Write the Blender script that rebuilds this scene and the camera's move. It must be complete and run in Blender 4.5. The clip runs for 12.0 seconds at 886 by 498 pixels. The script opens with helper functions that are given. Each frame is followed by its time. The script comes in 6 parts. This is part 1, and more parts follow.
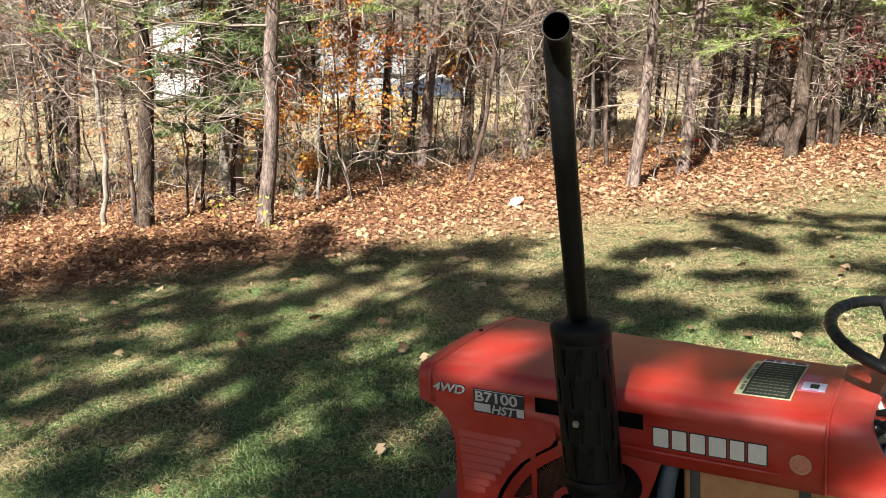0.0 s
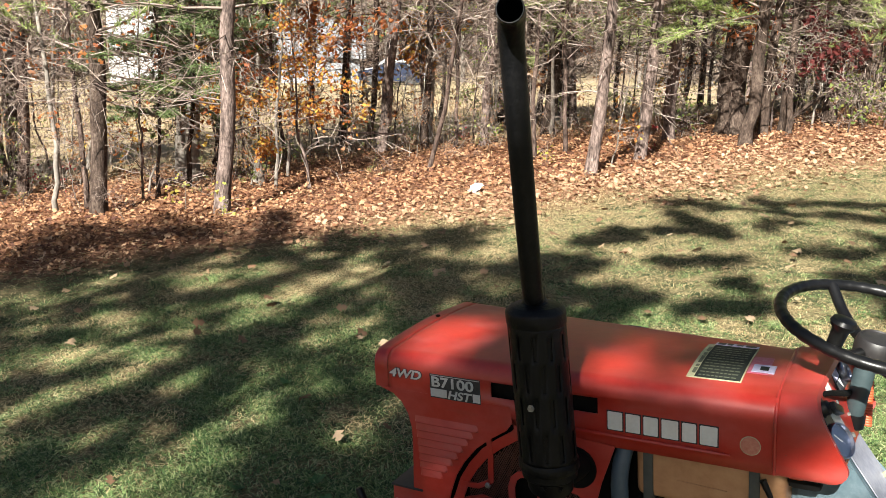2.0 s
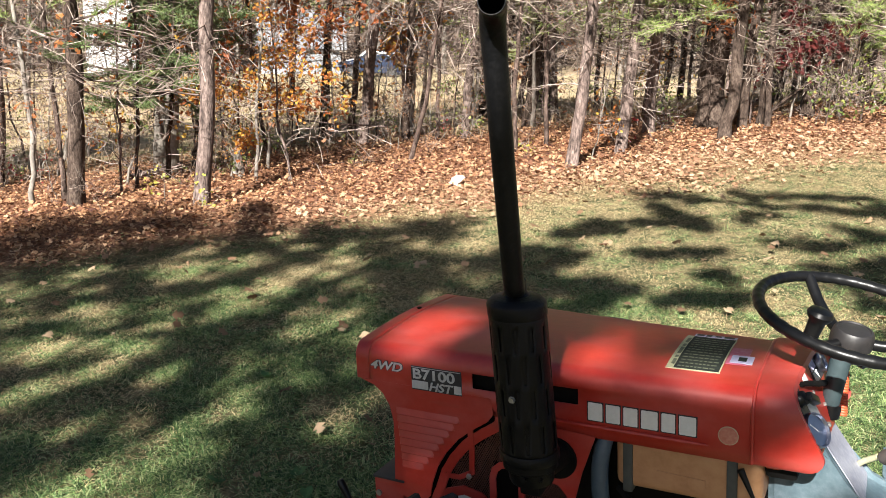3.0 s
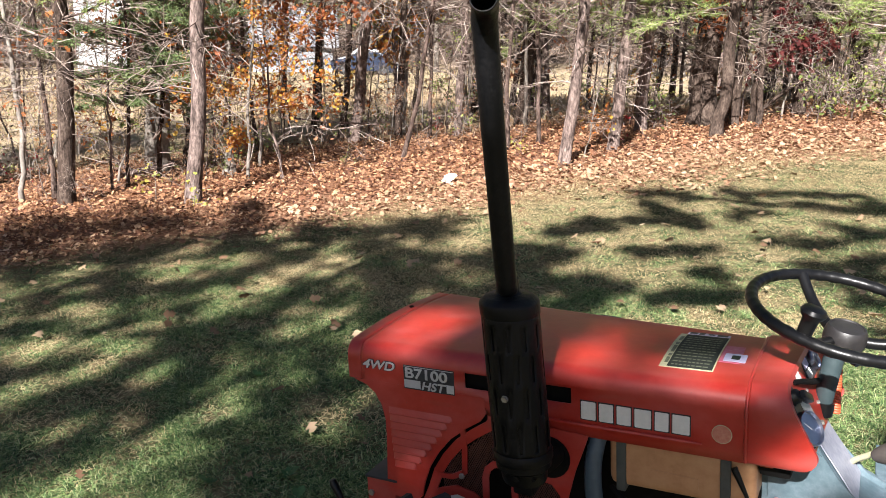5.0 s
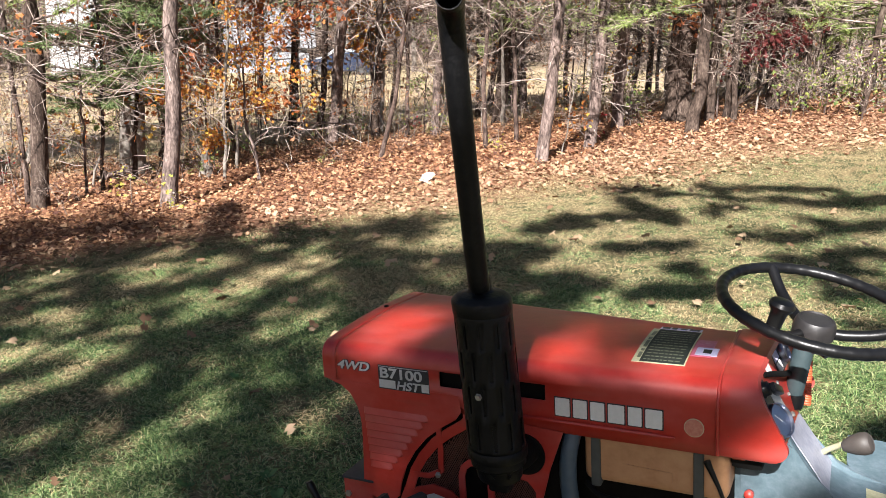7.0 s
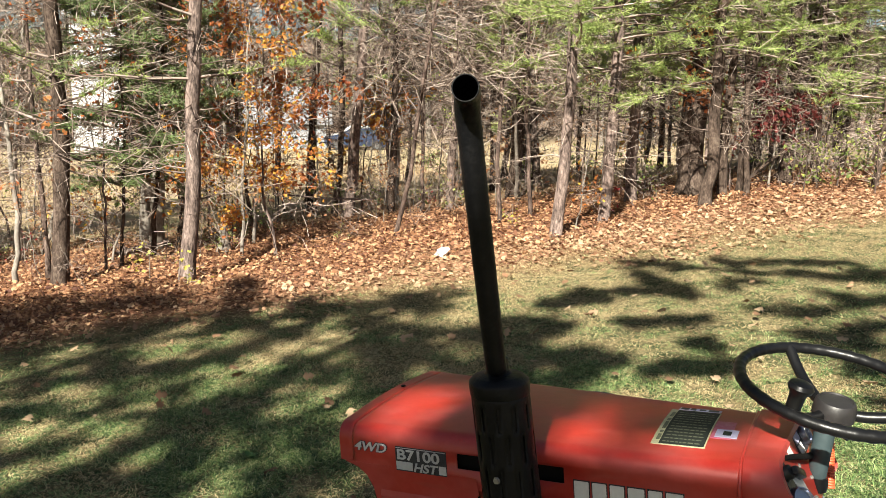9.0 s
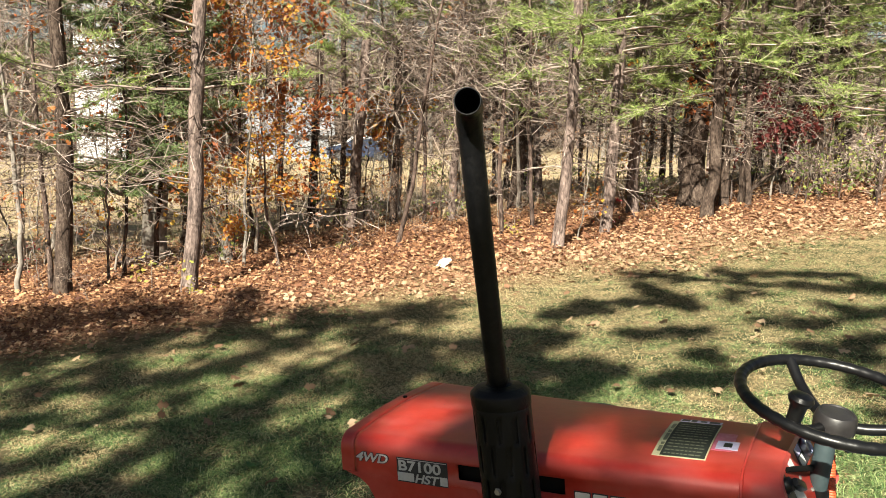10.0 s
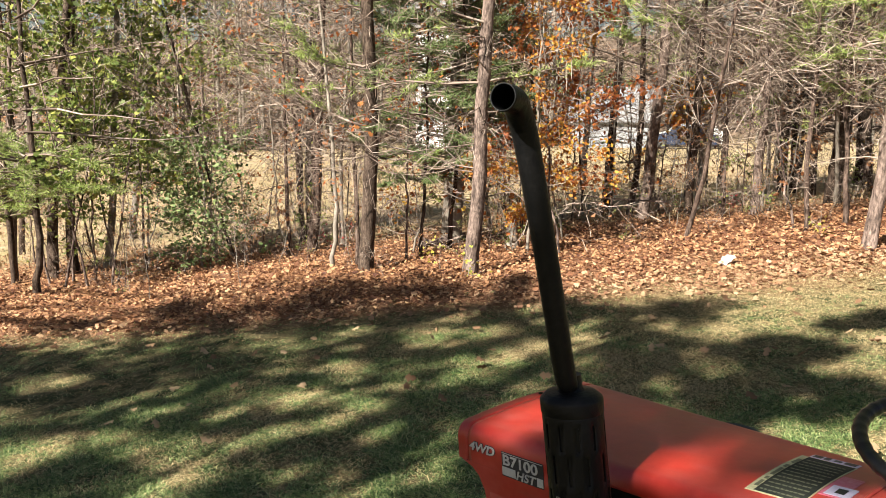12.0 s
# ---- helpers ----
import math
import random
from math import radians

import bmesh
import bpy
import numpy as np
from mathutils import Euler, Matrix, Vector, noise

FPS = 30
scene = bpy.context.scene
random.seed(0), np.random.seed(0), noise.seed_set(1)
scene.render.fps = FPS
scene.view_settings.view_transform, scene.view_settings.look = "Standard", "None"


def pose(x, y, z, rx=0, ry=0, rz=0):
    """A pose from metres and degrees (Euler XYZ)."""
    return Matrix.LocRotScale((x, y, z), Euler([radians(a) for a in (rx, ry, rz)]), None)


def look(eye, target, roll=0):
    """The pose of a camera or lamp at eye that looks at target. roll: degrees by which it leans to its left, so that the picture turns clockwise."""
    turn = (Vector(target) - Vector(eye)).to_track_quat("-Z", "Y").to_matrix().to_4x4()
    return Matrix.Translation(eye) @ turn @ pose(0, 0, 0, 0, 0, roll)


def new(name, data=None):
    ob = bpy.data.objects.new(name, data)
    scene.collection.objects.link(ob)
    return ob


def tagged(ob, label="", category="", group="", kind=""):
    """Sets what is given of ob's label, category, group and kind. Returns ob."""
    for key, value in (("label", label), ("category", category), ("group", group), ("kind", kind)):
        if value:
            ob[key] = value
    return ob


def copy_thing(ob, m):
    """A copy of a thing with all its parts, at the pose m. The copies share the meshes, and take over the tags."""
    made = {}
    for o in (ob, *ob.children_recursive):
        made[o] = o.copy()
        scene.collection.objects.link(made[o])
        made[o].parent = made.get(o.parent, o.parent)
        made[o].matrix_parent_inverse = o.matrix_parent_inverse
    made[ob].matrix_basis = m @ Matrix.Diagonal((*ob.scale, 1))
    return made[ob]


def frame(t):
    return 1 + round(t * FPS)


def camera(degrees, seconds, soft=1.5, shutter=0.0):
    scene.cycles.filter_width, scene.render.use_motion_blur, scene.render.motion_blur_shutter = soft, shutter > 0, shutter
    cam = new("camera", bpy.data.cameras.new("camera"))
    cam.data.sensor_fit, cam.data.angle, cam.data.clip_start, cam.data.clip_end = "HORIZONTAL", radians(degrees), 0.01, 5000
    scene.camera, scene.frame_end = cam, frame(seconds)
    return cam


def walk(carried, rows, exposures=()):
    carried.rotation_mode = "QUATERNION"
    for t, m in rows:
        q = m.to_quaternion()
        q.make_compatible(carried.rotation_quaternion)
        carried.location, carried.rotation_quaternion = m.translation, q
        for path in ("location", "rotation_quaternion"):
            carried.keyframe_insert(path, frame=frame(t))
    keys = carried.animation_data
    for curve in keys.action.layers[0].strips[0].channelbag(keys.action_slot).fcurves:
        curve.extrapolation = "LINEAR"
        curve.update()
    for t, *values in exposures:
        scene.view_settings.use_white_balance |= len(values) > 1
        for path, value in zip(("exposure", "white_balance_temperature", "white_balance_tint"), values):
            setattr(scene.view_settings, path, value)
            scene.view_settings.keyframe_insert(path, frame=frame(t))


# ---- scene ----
cam = camera(57.28, 12.0, soft=0.85)
# seconds, eye (metres), yaw to the left, pitch up, roll (degrees)
ROWS = [
    (0, 1.008, -1.502, 1.496, 32.23, -13.64, 1.97),
    (0.5, 1.008, -1.499, 1.494, 31.31, -13.90, 2.11),
    (1, 1.005, -1.499, 1.495, 30.46, -14.16, 2.30),
    (1.5, 1.005, -1.487, 1.492, 29.98, -14.41, 2.45),
    (2, 1.013, -1.487, 1.491, 29.37, -14.48, 2.53),
    (2.5, 1.014, -1.486, 1.490, 28.55, -14.68, 2.68),
    (3, 1.013, -1.488, 1.491, 27.97, -14.97, 2.90),
    (5, 1.009, -1.478, 1.489, 27.43, -15.08, 2.91),
    (5.5, 1.012, -1.471, 1.488, 26.57, -15.21, 2.81),
    (6, 1.018, -1.474, 1.490, 26.11, -15.06, 2.82),
    (6.5, 1.018, -1.469, 1.488, 25.90, -15.14, 2.77),
    (7, 1.024, -1.469, 1.489, 26.02, -15.08, 2.41),
    (9, 1.027, -1.488, 1.512, 27.27, -10.01, 1.93),
    (9.5, 1.030, -1.493, 1.515, 27.25, -9.45, 2.08),
    (10, 1.031, -1.496, 1.515, 27.43, -9.26, 2.06),
    (10.5, 1.034, -1.486, 1.513, 28.62, -9.65, 1.95),
    (11, 1.127, -1.412, 1.508, 34.71, -10.09, 2.28),
    (11.5, 1.298, -1.294, 1.537, 43.79, -10.57, 2.03),
    (12, 1.387, -1.208, 1.540, 50.27, -10.62, 0.70),
]


def held(x, y, z, yaw, pitch, roll):
    return Matrix.Translation((x, y, z)) @ pose(0, 0, 0, 0, 0, yaw) @ pose(0, 0, 0, 90 + pitch) @ pose(0, 0, 0, 0, 0, roll)


walk(cam, [(t, held(*row)) for t, *row in ROWS], [(0.0, 1.88, 6300, 5), (2.5, 1.9, 6200, 8), (5.0, 1.92, 6000, 12.5), (7.0, 1.92, 6000, 12.5), (9.0, 1.83, 6550, 5), (10.5, 1.8, 6700, 4), (12.0, 1.82, 6700, 7)])

# ---- light: low autumn sun from behind the camera, clear sky ----
SUN_ELEV, SUN_AZ = 36.0, -84.0          # degrees; azimuth from +x towards +y
SUN_TO = Vector((math.cos(radians(SUN_AZ)) * math.cos(radians(SUN_ELEV)), math.sin(radians(SUN_AZ)) * math.cos(radians(SUN_ELEV)), math.sin(radians(SUN_ELEV))))
world = bpy.data.worlds.new("sky")
scene.world = world
world.use_nodes = True
wn = world.node_tree.nodes
sky = wn.new("ShaderNodeTexSky")
sky.sky_type = "NISHITA"
sky.sun_disc = False
sky.sun_elevation = radians(SUN_ELEV)
sky.sun_rotation = radians(90 - SUN_AZ)
world.node_tree.links.new(sky.outputs[0], wn["Background"].inputs[0])
wn["Background"].inputs[1].default_value = 0.0235
sun = new("sun", bpy.data.lights.new("sun", "SUN"))
sun.data.energy, sun.data.angle, sun.data.color = 5.0, radians(0.55), (1.0, 0.93, 0.82)
sun.matrix_world = look(SUN_TO * 60, (0, 0, 0))


# ---- materials ----
def material(name, colours, rough=0.7, metal=0.0, scale=6.0, fine=60.0, bump=0.25, island=0.0, obj_random=0.0, stretch=(1, 1, 1), coat=0.0, translucent=0.0, stops=None, spec=0.5):
    """Procedural surface: colours mixed by two scales of noise, with grain in the relief."""
    m = bpy.data.materials.new(name)
    m.use_nodes = True
    n, l = m.node_tree.nodes, m.node_tree.links
    b = n["Principled BSDF"]
    b.inputs["Roughness"].default_value, b.inputs["Metallic"].default_value = rough, metal
    b.inputs["Coat Weight"].default_value = coat
    b.inputs["Specular IOR Level"].default_value = spec
    tc, mp = n.new("ShaderNodeTexCoord"), n.new("ShaderNodeMapping")
    mp.inputs["Scale"].default_value = stretch
    l.new(tc.outputs["Object"], mp.inputs["Vector"])
    big, small = n.new("ShaderNodeTexNoise"), n.new("ShaderNodeTexNoise")
    for tex, sc, det in ((big, scale, 5), (small, fine, 4)):
        tex.inputs["Scale"].default_value, tex.inputs["Detail"].default_value, tex.inputs["Roughness"].default_value = sc, det, 0.62
        l.new(mp.outputs[0], tex.inputs["Vector"])
    ramp = n.new("ShaderNodeValToRGB")
    k = len(colours)
    el = ramp.color_ramp.elements
    while len(el) < k:
        el.new(0.5)
    for i, c in enumerate(colours):
        el[i].position = stops[i] if stops else (0.3 + 0.4 * i / max(1, k - 1) if not island else i / max(1, k - 1))
        el[i].color = (*c, 1)
    add = n.new("ShaderNodeMath")
    add.operation = "MULTIPLY_ADD"
    l.new(small.outputs["Fac"], add.inputs[0])
    add.inputs[1].default_value = 0.45
    mixv = n.new("ShaderNodeMath")
    mixv.operation = "MULTIPLY"
    mixv.inputs[1].default_value = 0.55
    l.new(big.outputs["Fac"], mixv.inputs[0])
    l.new(mixv.outputs[0], add.inputs[2])
    value = add.outputs[0]
    if island or obj_random:
        src = n.new("ShaderNodeNewGeometry").outputs["Random Per Island"] if island else n.new("ShaderNodeObjectInfo").outputs["Random"]
        amount = island or obj_random
        lerp = n.new("ShaderNodeMix")
        lerp.data_type = "FLOAT"
        lerp.inputs[0].default_value = amount
        l.new(value, lerp.inputs[2])
        l.new(src, lerp.inputs[3])
        value = lerp.outputs[0]
    l.new(value, ramp.inputs[0])
    l.new(ramp.outputs[0], b.inputs["Base Color"])
    if bump:
        bp = n.new("ShaderNodeBump")
        bp.inputs["Strength"].default_value, bp.inputs["Distance"].default_value = bump, 0.01
        l.new(add.outputs[0], bp.inputs["Height"])
        l.new(bp.outputs[0], b.inputs["Normal"])
    if translucent:
        tr, mx = n.new("ShaderNodeBsdfTranslucent"), n.new("ShaderNodeMixShader")
        l.new(ramp.outputs[0], tr.inputs[0])
        mx.inputs[0].default_value = translucent
        l.new(b.outputs[0], mx.inputs[1])
        l.new(tr.outputs[0], mx.inputs[2])
        l.new(mx.outputs[0], n["Material Output"].inputs[0])
    return m


def ground_material():
    """Soil under lawn, leaf litter and dry field, told apart by where they lie."""
    m = bpy.data.materials.new("ground")
    m.use_nodes = True
    n, l = m.node_tree.nodes, m.node_tree.links
    b = n["Principled BSDF"]
    b.inputs["Roughness"].default_value = 0.95
    b.inputs["Specular IOR Level"].default_value = 0.15
    pos = n.new("ShaderNodeNewGeometry").outputs["Position"]

    def noise_tex(sc, det=6):
        t = n.new("ShaderNodeTexNoise")
        t.inputs["Scale"].default_value, t.inputs["Detail"].default_value = sc, det
        l.new(pos, t.inputs["Vector"])
        return t.outputs["Fac"]

    def ramp(fac, *stops):
        r = n.new("ShaderNodeValToRGB")
        while len(r.color_ramp.elements) < len(stops):
            r.color_ramp.elements.new(0.5)
        for e, (p, c) in zip(r.color_ramp.elements, stops):
            e.position, e.color = p, (*c, 1)
        l.new(fac, r.inputs[0])
        return r.outputs[0]

    def mix(fac, a, c):
        x = n.new("ShaderNodeMix")
        x.data_type = "RGBA"
        l.new(fac, x.inputs[0]), l.new(a, x.inputs[6]), l.new(c, x.inputs[7])
        return x.outputs[2]

    fine, mid, wide = noise_tex(55), noise_tex(7), noise_tex(1.3)
    lawn = mix(ramp(mid, (0.38, (0, 0, 0)), (0.62, (1, 1, 1))), ramp(fine, (0.3, (0.022, 0.03, 0.013)), (0.7, (0.075, 0.088, 0.036))), ramp(fine, (0.3, (0.085, 0.066, 0.034)), (0.7, (0.27, 0.22, 0.118))))
    litter = ramp(noise_tex(24), (0.3, (0.07, 0.034, 0.022)), (0.5, (0.18, 0.088, 0.05)), (0.7, (0.32, 0.18, 0.11)))
    field = mix(ramp(wide, (0.4, (0, 0, 0)), (0.62, (1, 1, 1))), ramp(mid, (0.3, (0.31, 0.225, 0.14)), (0.7, (0.46, 0.35, 0.23))), ramp(mid, (0.3, (0.23, 0.2, 0.1)), (0.7, (0.37, 0.3, 0.17))))
    dot = n.new("ShaderNodeVectorMath")
    dot.operation = "DOT_PRODUCT"
    l.new(pos, dot.inputs[0])
    dot.inputs[1].default_value = (-0.697, 0.718, 0)
    s = n.new("ShaderNodeMath")
    s.operation = "MULTIPLY_ADD"
    l.new(wide, s.inputs[0])
    s.inputs[1].default_value = 1.2
    l.new(dot.outputs["Value"], s.inputs[2])
    edge1, edge2 = n.new("ShaderNodeMapRange"), n.new("ShaderNodeMapRange")
    for e, lo, hi in ((edge1, 5.0, 5.7), (edge2, 9.6, 11.2)):
        e.inputs[1].default_value, e.inputs[2].default_value = lo, hi
        l.new(s.outputs[0], e.inputs[0])
    far = n.new("ShaderNodeVectorMath")
    far.operation = "LENGTH"
    l.new(pos, far.inputs[0])
    edge3 = n.new("ShaderNodeMapRange")
    edge3.inputs[1].default_value, edge3.inputs[2].default_value = 62, 70
    l.new(far.outputs["Value"], edge3.inputs[0])
    ridge = ramp(noise_tex(0.35, 10), (0.35, (0.05, 0.035, 0.025)), (0.52, (0.16, 0.115, 0.085)), (0.68, (0.3, 0.22, 0.16)))
    l.new(mix(edge3.outputs[0], mix(edge2.outputs[0], mix(edge1.outputs[0], lawn, litter), field), ridge), b.inputs["Base Color"])
    bp = n.new("ShaderNodeBump")
    bp.inputs["Strength"].default_value, bp.inputs["Distance"].default_value = 0.6, 0.03
    l.new(fine, bp.inputs["Height"])
    l.new(bp.outputs[0], b.inputs["Normal"])
    return m


GROUND = ground_material()
GRASS = material("grass_blades", [(0.022, 0.05, 0.02), (0.1, 0.18, 0.06), (0.26, 0.36, 0.13), (0.6, 0.58, 0.34)], 0.55, scale=1.8, fine=6.0, bump=0, island=0.76, translucent=0.25, stops=[0.12, 0.4, 0.66, 0.95], spec=0.35)
STRAW = material("straw", [(0.12, 0.08, 0.04), (0.42, 0.31, 0.165), (0.62, 0.51, 0.31), (0.52, 0.48, 0.24)], 0.8, scale=2.2, fine=9, bump=0, island=0.65, translucent=0.25, spec=0.15)
DRY_GRASS = material("dry_grass", [(0.24, 0.165, 0.1), (0.41, 0.31, 0.2), (0.36, 0.29, 0.165)], 0.8, scale=0.8, fine=8, bump=0, island=0.5, translucent=0.25, spec=0.2)
LEAF = material("dry_leaf", [(0.075, 0.032, 0.024), (0.215, 0.098, 0.052), (0.38, 0.2, 0.105), (0.53, 0.33, 0.19), (0.66, 0.49, 0.34)], 0.75, scale=0.7, fine=60, bump=0.2, island=0.66, stops=[0.16, 0.38, 0.6, 0.8, 0.97], translucent=0.2, spec=0.3)
PALE_LEAF = material("bleached_leaf", [(0.14, 0.066, 0.04), (0.31, 0.17, 0.1), (0.44, 0.285, 0.175), (0.56, 0.41, 0.28)], 0.75, scale=0.9, fine=60, bump=0.2, island=0.5, stops=[0.22, 0.42, 0.62, 0.88], translucent=0.2, spec=0.3)
ORANGE = material("orange_leaf", [(0.2, 0.06, 0.022), (0.36, 0.12, 0.03), (0.5, 0.24, 0.045), (0.62, 0.45, 0.09)], 0.6, scale=30, fine=100, bump=0, island=0.85, translucent=0.4, spec=0.3)
RED_LEAF = material("red_leaf", [(0.07, 0.018, 0.018), (0.17, 0.035, 0.03)], 0.6, scale=30, fine=100, bump=0, island=0.85, translucent=0.35, spec=0.3)
BROWN_LEAF = material("brown_leaf", [(0.2, 0.09, 0.05), (0.36, 0.18, 0.1), (0.4, 0.26, 0.12)], 0.7, scale=30, fine=100, bump=0, island=0.85, translucent=0.35, spec=0.3)
TAN_LEAF = material("tan_leaf", [(0.2, 0.115, 0.068), (0.36, 0.23, 0.14), (0.48, 0.34, 0.22)], 0.7, scale=30, fine=100, bump=0, obj_random=0.85, translucent=0.25, spec=0.3)
GREEN_LEAF = material("green_leaf", [(0.06, 0.1, 0.025), (0.17, 0.22, 0.055), (0.4, 0.4, 0.11)], 0.55, scale=30, fine=100, bump=0, island=0.85, translucent=0.35, spec=0.35)
NEEDLE = material("pine_needles", [(0.06, 0.095, 0.025), (0.215, 0.295, 0.075), (0.5, 0.55, 0.195)], 0.55, scale=3, fine=40, bump=0, island=0.7, translucent=0.25, spec=0.35)
CEDAR = material("cedar_sprays", [(0.045, 0.08, 0.03), (0.14, 0.2, 0.075), (0.3, 0.36, 0.15)], 0.6, scale=3, fine=40, bump=0, island=0.7, translucent=0.2, spec=0.3)
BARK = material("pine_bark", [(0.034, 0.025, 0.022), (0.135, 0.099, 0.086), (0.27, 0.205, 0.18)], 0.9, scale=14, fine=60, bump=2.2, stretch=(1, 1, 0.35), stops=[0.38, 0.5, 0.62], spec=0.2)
# dark bark; on the pines set in shade this colour carries the shade
BARK_DARK = material("dark_and_shaded_bark", [(0.02, 0.014, 0.011), (0.058, 0.04, 0.031), (0.12, 0.09, 0.072)], 0.9, scale=14, fine=60, bump=2.2, stretch=(1, 1, 0.5), stops=[0.38, 0.5, 0.62], spec=0.2)
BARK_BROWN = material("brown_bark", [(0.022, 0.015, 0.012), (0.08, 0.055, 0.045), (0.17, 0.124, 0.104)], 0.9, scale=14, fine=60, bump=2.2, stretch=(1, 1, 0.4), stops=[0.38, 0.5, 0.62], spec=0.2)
BARK_GREY = material("grey_bark", [(0.09, 0.078, 0.066), (0.21, 0.185, 0.16), (0.38, 0.345, 0.3)], 0.9, scale=6, fine=40, bump=0.6, stretch=(1, 1, 0.5), spec=0.2)
TWIG = material("twig_bark", [(0.07, 0.05, 0.041), (0.19, 0.145, 0.122), (0.46, 0.385, 0.335)], 0.9, scale=2, fine=20, bump=0, island=0.8, spec=0.2)


# ---- mesh helpers ----
STUFF = ("branchwork", "limbwork", "needle_foliage", "foliage", "crown", "wire_screen")


def link(name, data, mat, parent=None, label=""):
    ob = new(name, data)
    if name in STUFF:
        ob["kind"] = "stuff"
    if mat:
        data.materials.append(mat)
    if parent:
        ob.parent = parent
    if label:
        ob["label"] = label
    return ob


def part(name, bm, mat, parent, label="", smooth=True):
    bmesh.ops.recalc_face_normals(bm, faces=bm.faces)
    me = bpy.data.meshes.new(name)
    bm.to_mesh(me)
    bm.free()
    if smooth:
        me.shade_smooth()
        me.set_sharp_from_angle(angle=radians(38))
    return link(name, me, mat, parent, label)


def mesh_from(name, verts, faces):
    """A mesh from arrays: verts n x 3, faces n x k."""
    me = bpy.data.meshes.new(name)
    verts, faces = np.asarray(verts, np.float32), np.asarray(faces, np.int32)
    me.vertices.add(len(verts))
    me.vertices.foreach_set("co", verts.ravel())
    k = faces.shape[1]
    me.loops.add(faces.size)
    me.loops.foreach_set("vertex_index", faces.ravel())
    me.polygons.add(len(faces))
    me.polygons.foreach_set("loop_start", np.arange(len(faces), dtype=np.int32) * k)
    me.update(calc_edges=True)
    return me


def frames_of(d):
    """Two unit vectors across each direction."""
    d = d / (np.linalg.norm(d, axis=1, keepdims=True) + 1e-9)
    ref = np.where(np.abs(d[:, 2:3]) < 0.9, [[0, 0, 1.0]], [[1.0, 0, 0]])
    u = np.cross(d, ref)
    u /= np.linalg.norm(u, axis=1, keepdims=True) + 1e-9
    return u, np.cross(d, u)


def tubes(name, segs, sides=3):
    """Thin tapering sticks from rows of x0 y0 z0 x1 y1 z1 r0 r1."""
    s = np.asarray(segs, float)
    p0, p1, r = s[:, :3], s[:, 3:6], s[:, 6:8]
    u, v = frames_of(p1 - p0)
    a = np.arange(sides) * 2 * np.pi / sides
    ring = u[:, None] * np.cos(a)[None, :, None] + v[:, None] * np.sin(a)[None, :, None]
    verts = np.concatenate([p0[:, None] + ring * r[:, 0, None, None], p1[:, None] + ring * r[:, 1, None, None]], 1).reshape(-1, 3)
    i = np.arange(sides)
    quad = np.stack([i, (i + 1) % sides, (i + 1) % sides + sides, i + sides], 1)
    faces = (np.arange(len(s))[:, None, None] * 2 * sides + quad[None]).reshape(-1, 4)
    me = mesh_from(name, verts, faces)
    if sides > 3:
        me.shade_smooth()
    return me


def ribbons(name, segs, rng):
    """Distant twigs as slim two-sided slivers, each turned its own way."""
    s = np.asarray(segs, float)
    p0, p1, r = s[:, :3], s[:, 3:6], s[:, 6:8]
    u, v = frames_of(p1 - p0)
    t = rng.uniform(0, 2 * np.pi, (len(s), 1))
    w = u * np.cos(t) + v * np.sin(t)
    verts = np.stack([p0 - w * r[:, :1], p0 + w * r[:, :1], p1 + w * r[:, 1:], p1 - w * r[:, 1:]], 1).reshape(-1, 3)
    return mesh_from(name, verts, np.arange(4 * len(s)).reshape(-1, 4))


def sticks(name, segs, rng, thin=0.0045):
    """Branches: round where they are thick, slivers where they are hair-thin."""
    s = np.asarray(segs, float)
    fat = s[:, 6] > thin
    a = tubes(name, s[fat], 3) if fat.any() else None
    b = ribbons(name, s[~fat], rng) if (~fat).any() else None
    if a is None or b is None:
        return a or b
    va, vb = np.empty(len(a.vertices) * 3, np.float32), np.empty(len(b.vertices) * 3, np.float32)
    a.vertices.foreach_get("co", va), b.vertices.foreach_get("co", vb)
    fa, fb = np.empty(len(a.loops), np.int32), np.empty(len(b.loops), np.int32)
    a.loops.foreach_get("vertex_index", fa), b.loops.foreach_get("vertex_index", fb)
    me = mesh_from(name, np.concatenate([va, vb]).reshape(-1, 3), np.concatenate([fa, fb + len(a.vertices)]).reshape(-1, 4))
    bpy.data.meshes.remove(a), bpy.data.meshes.remove(b)
    return me


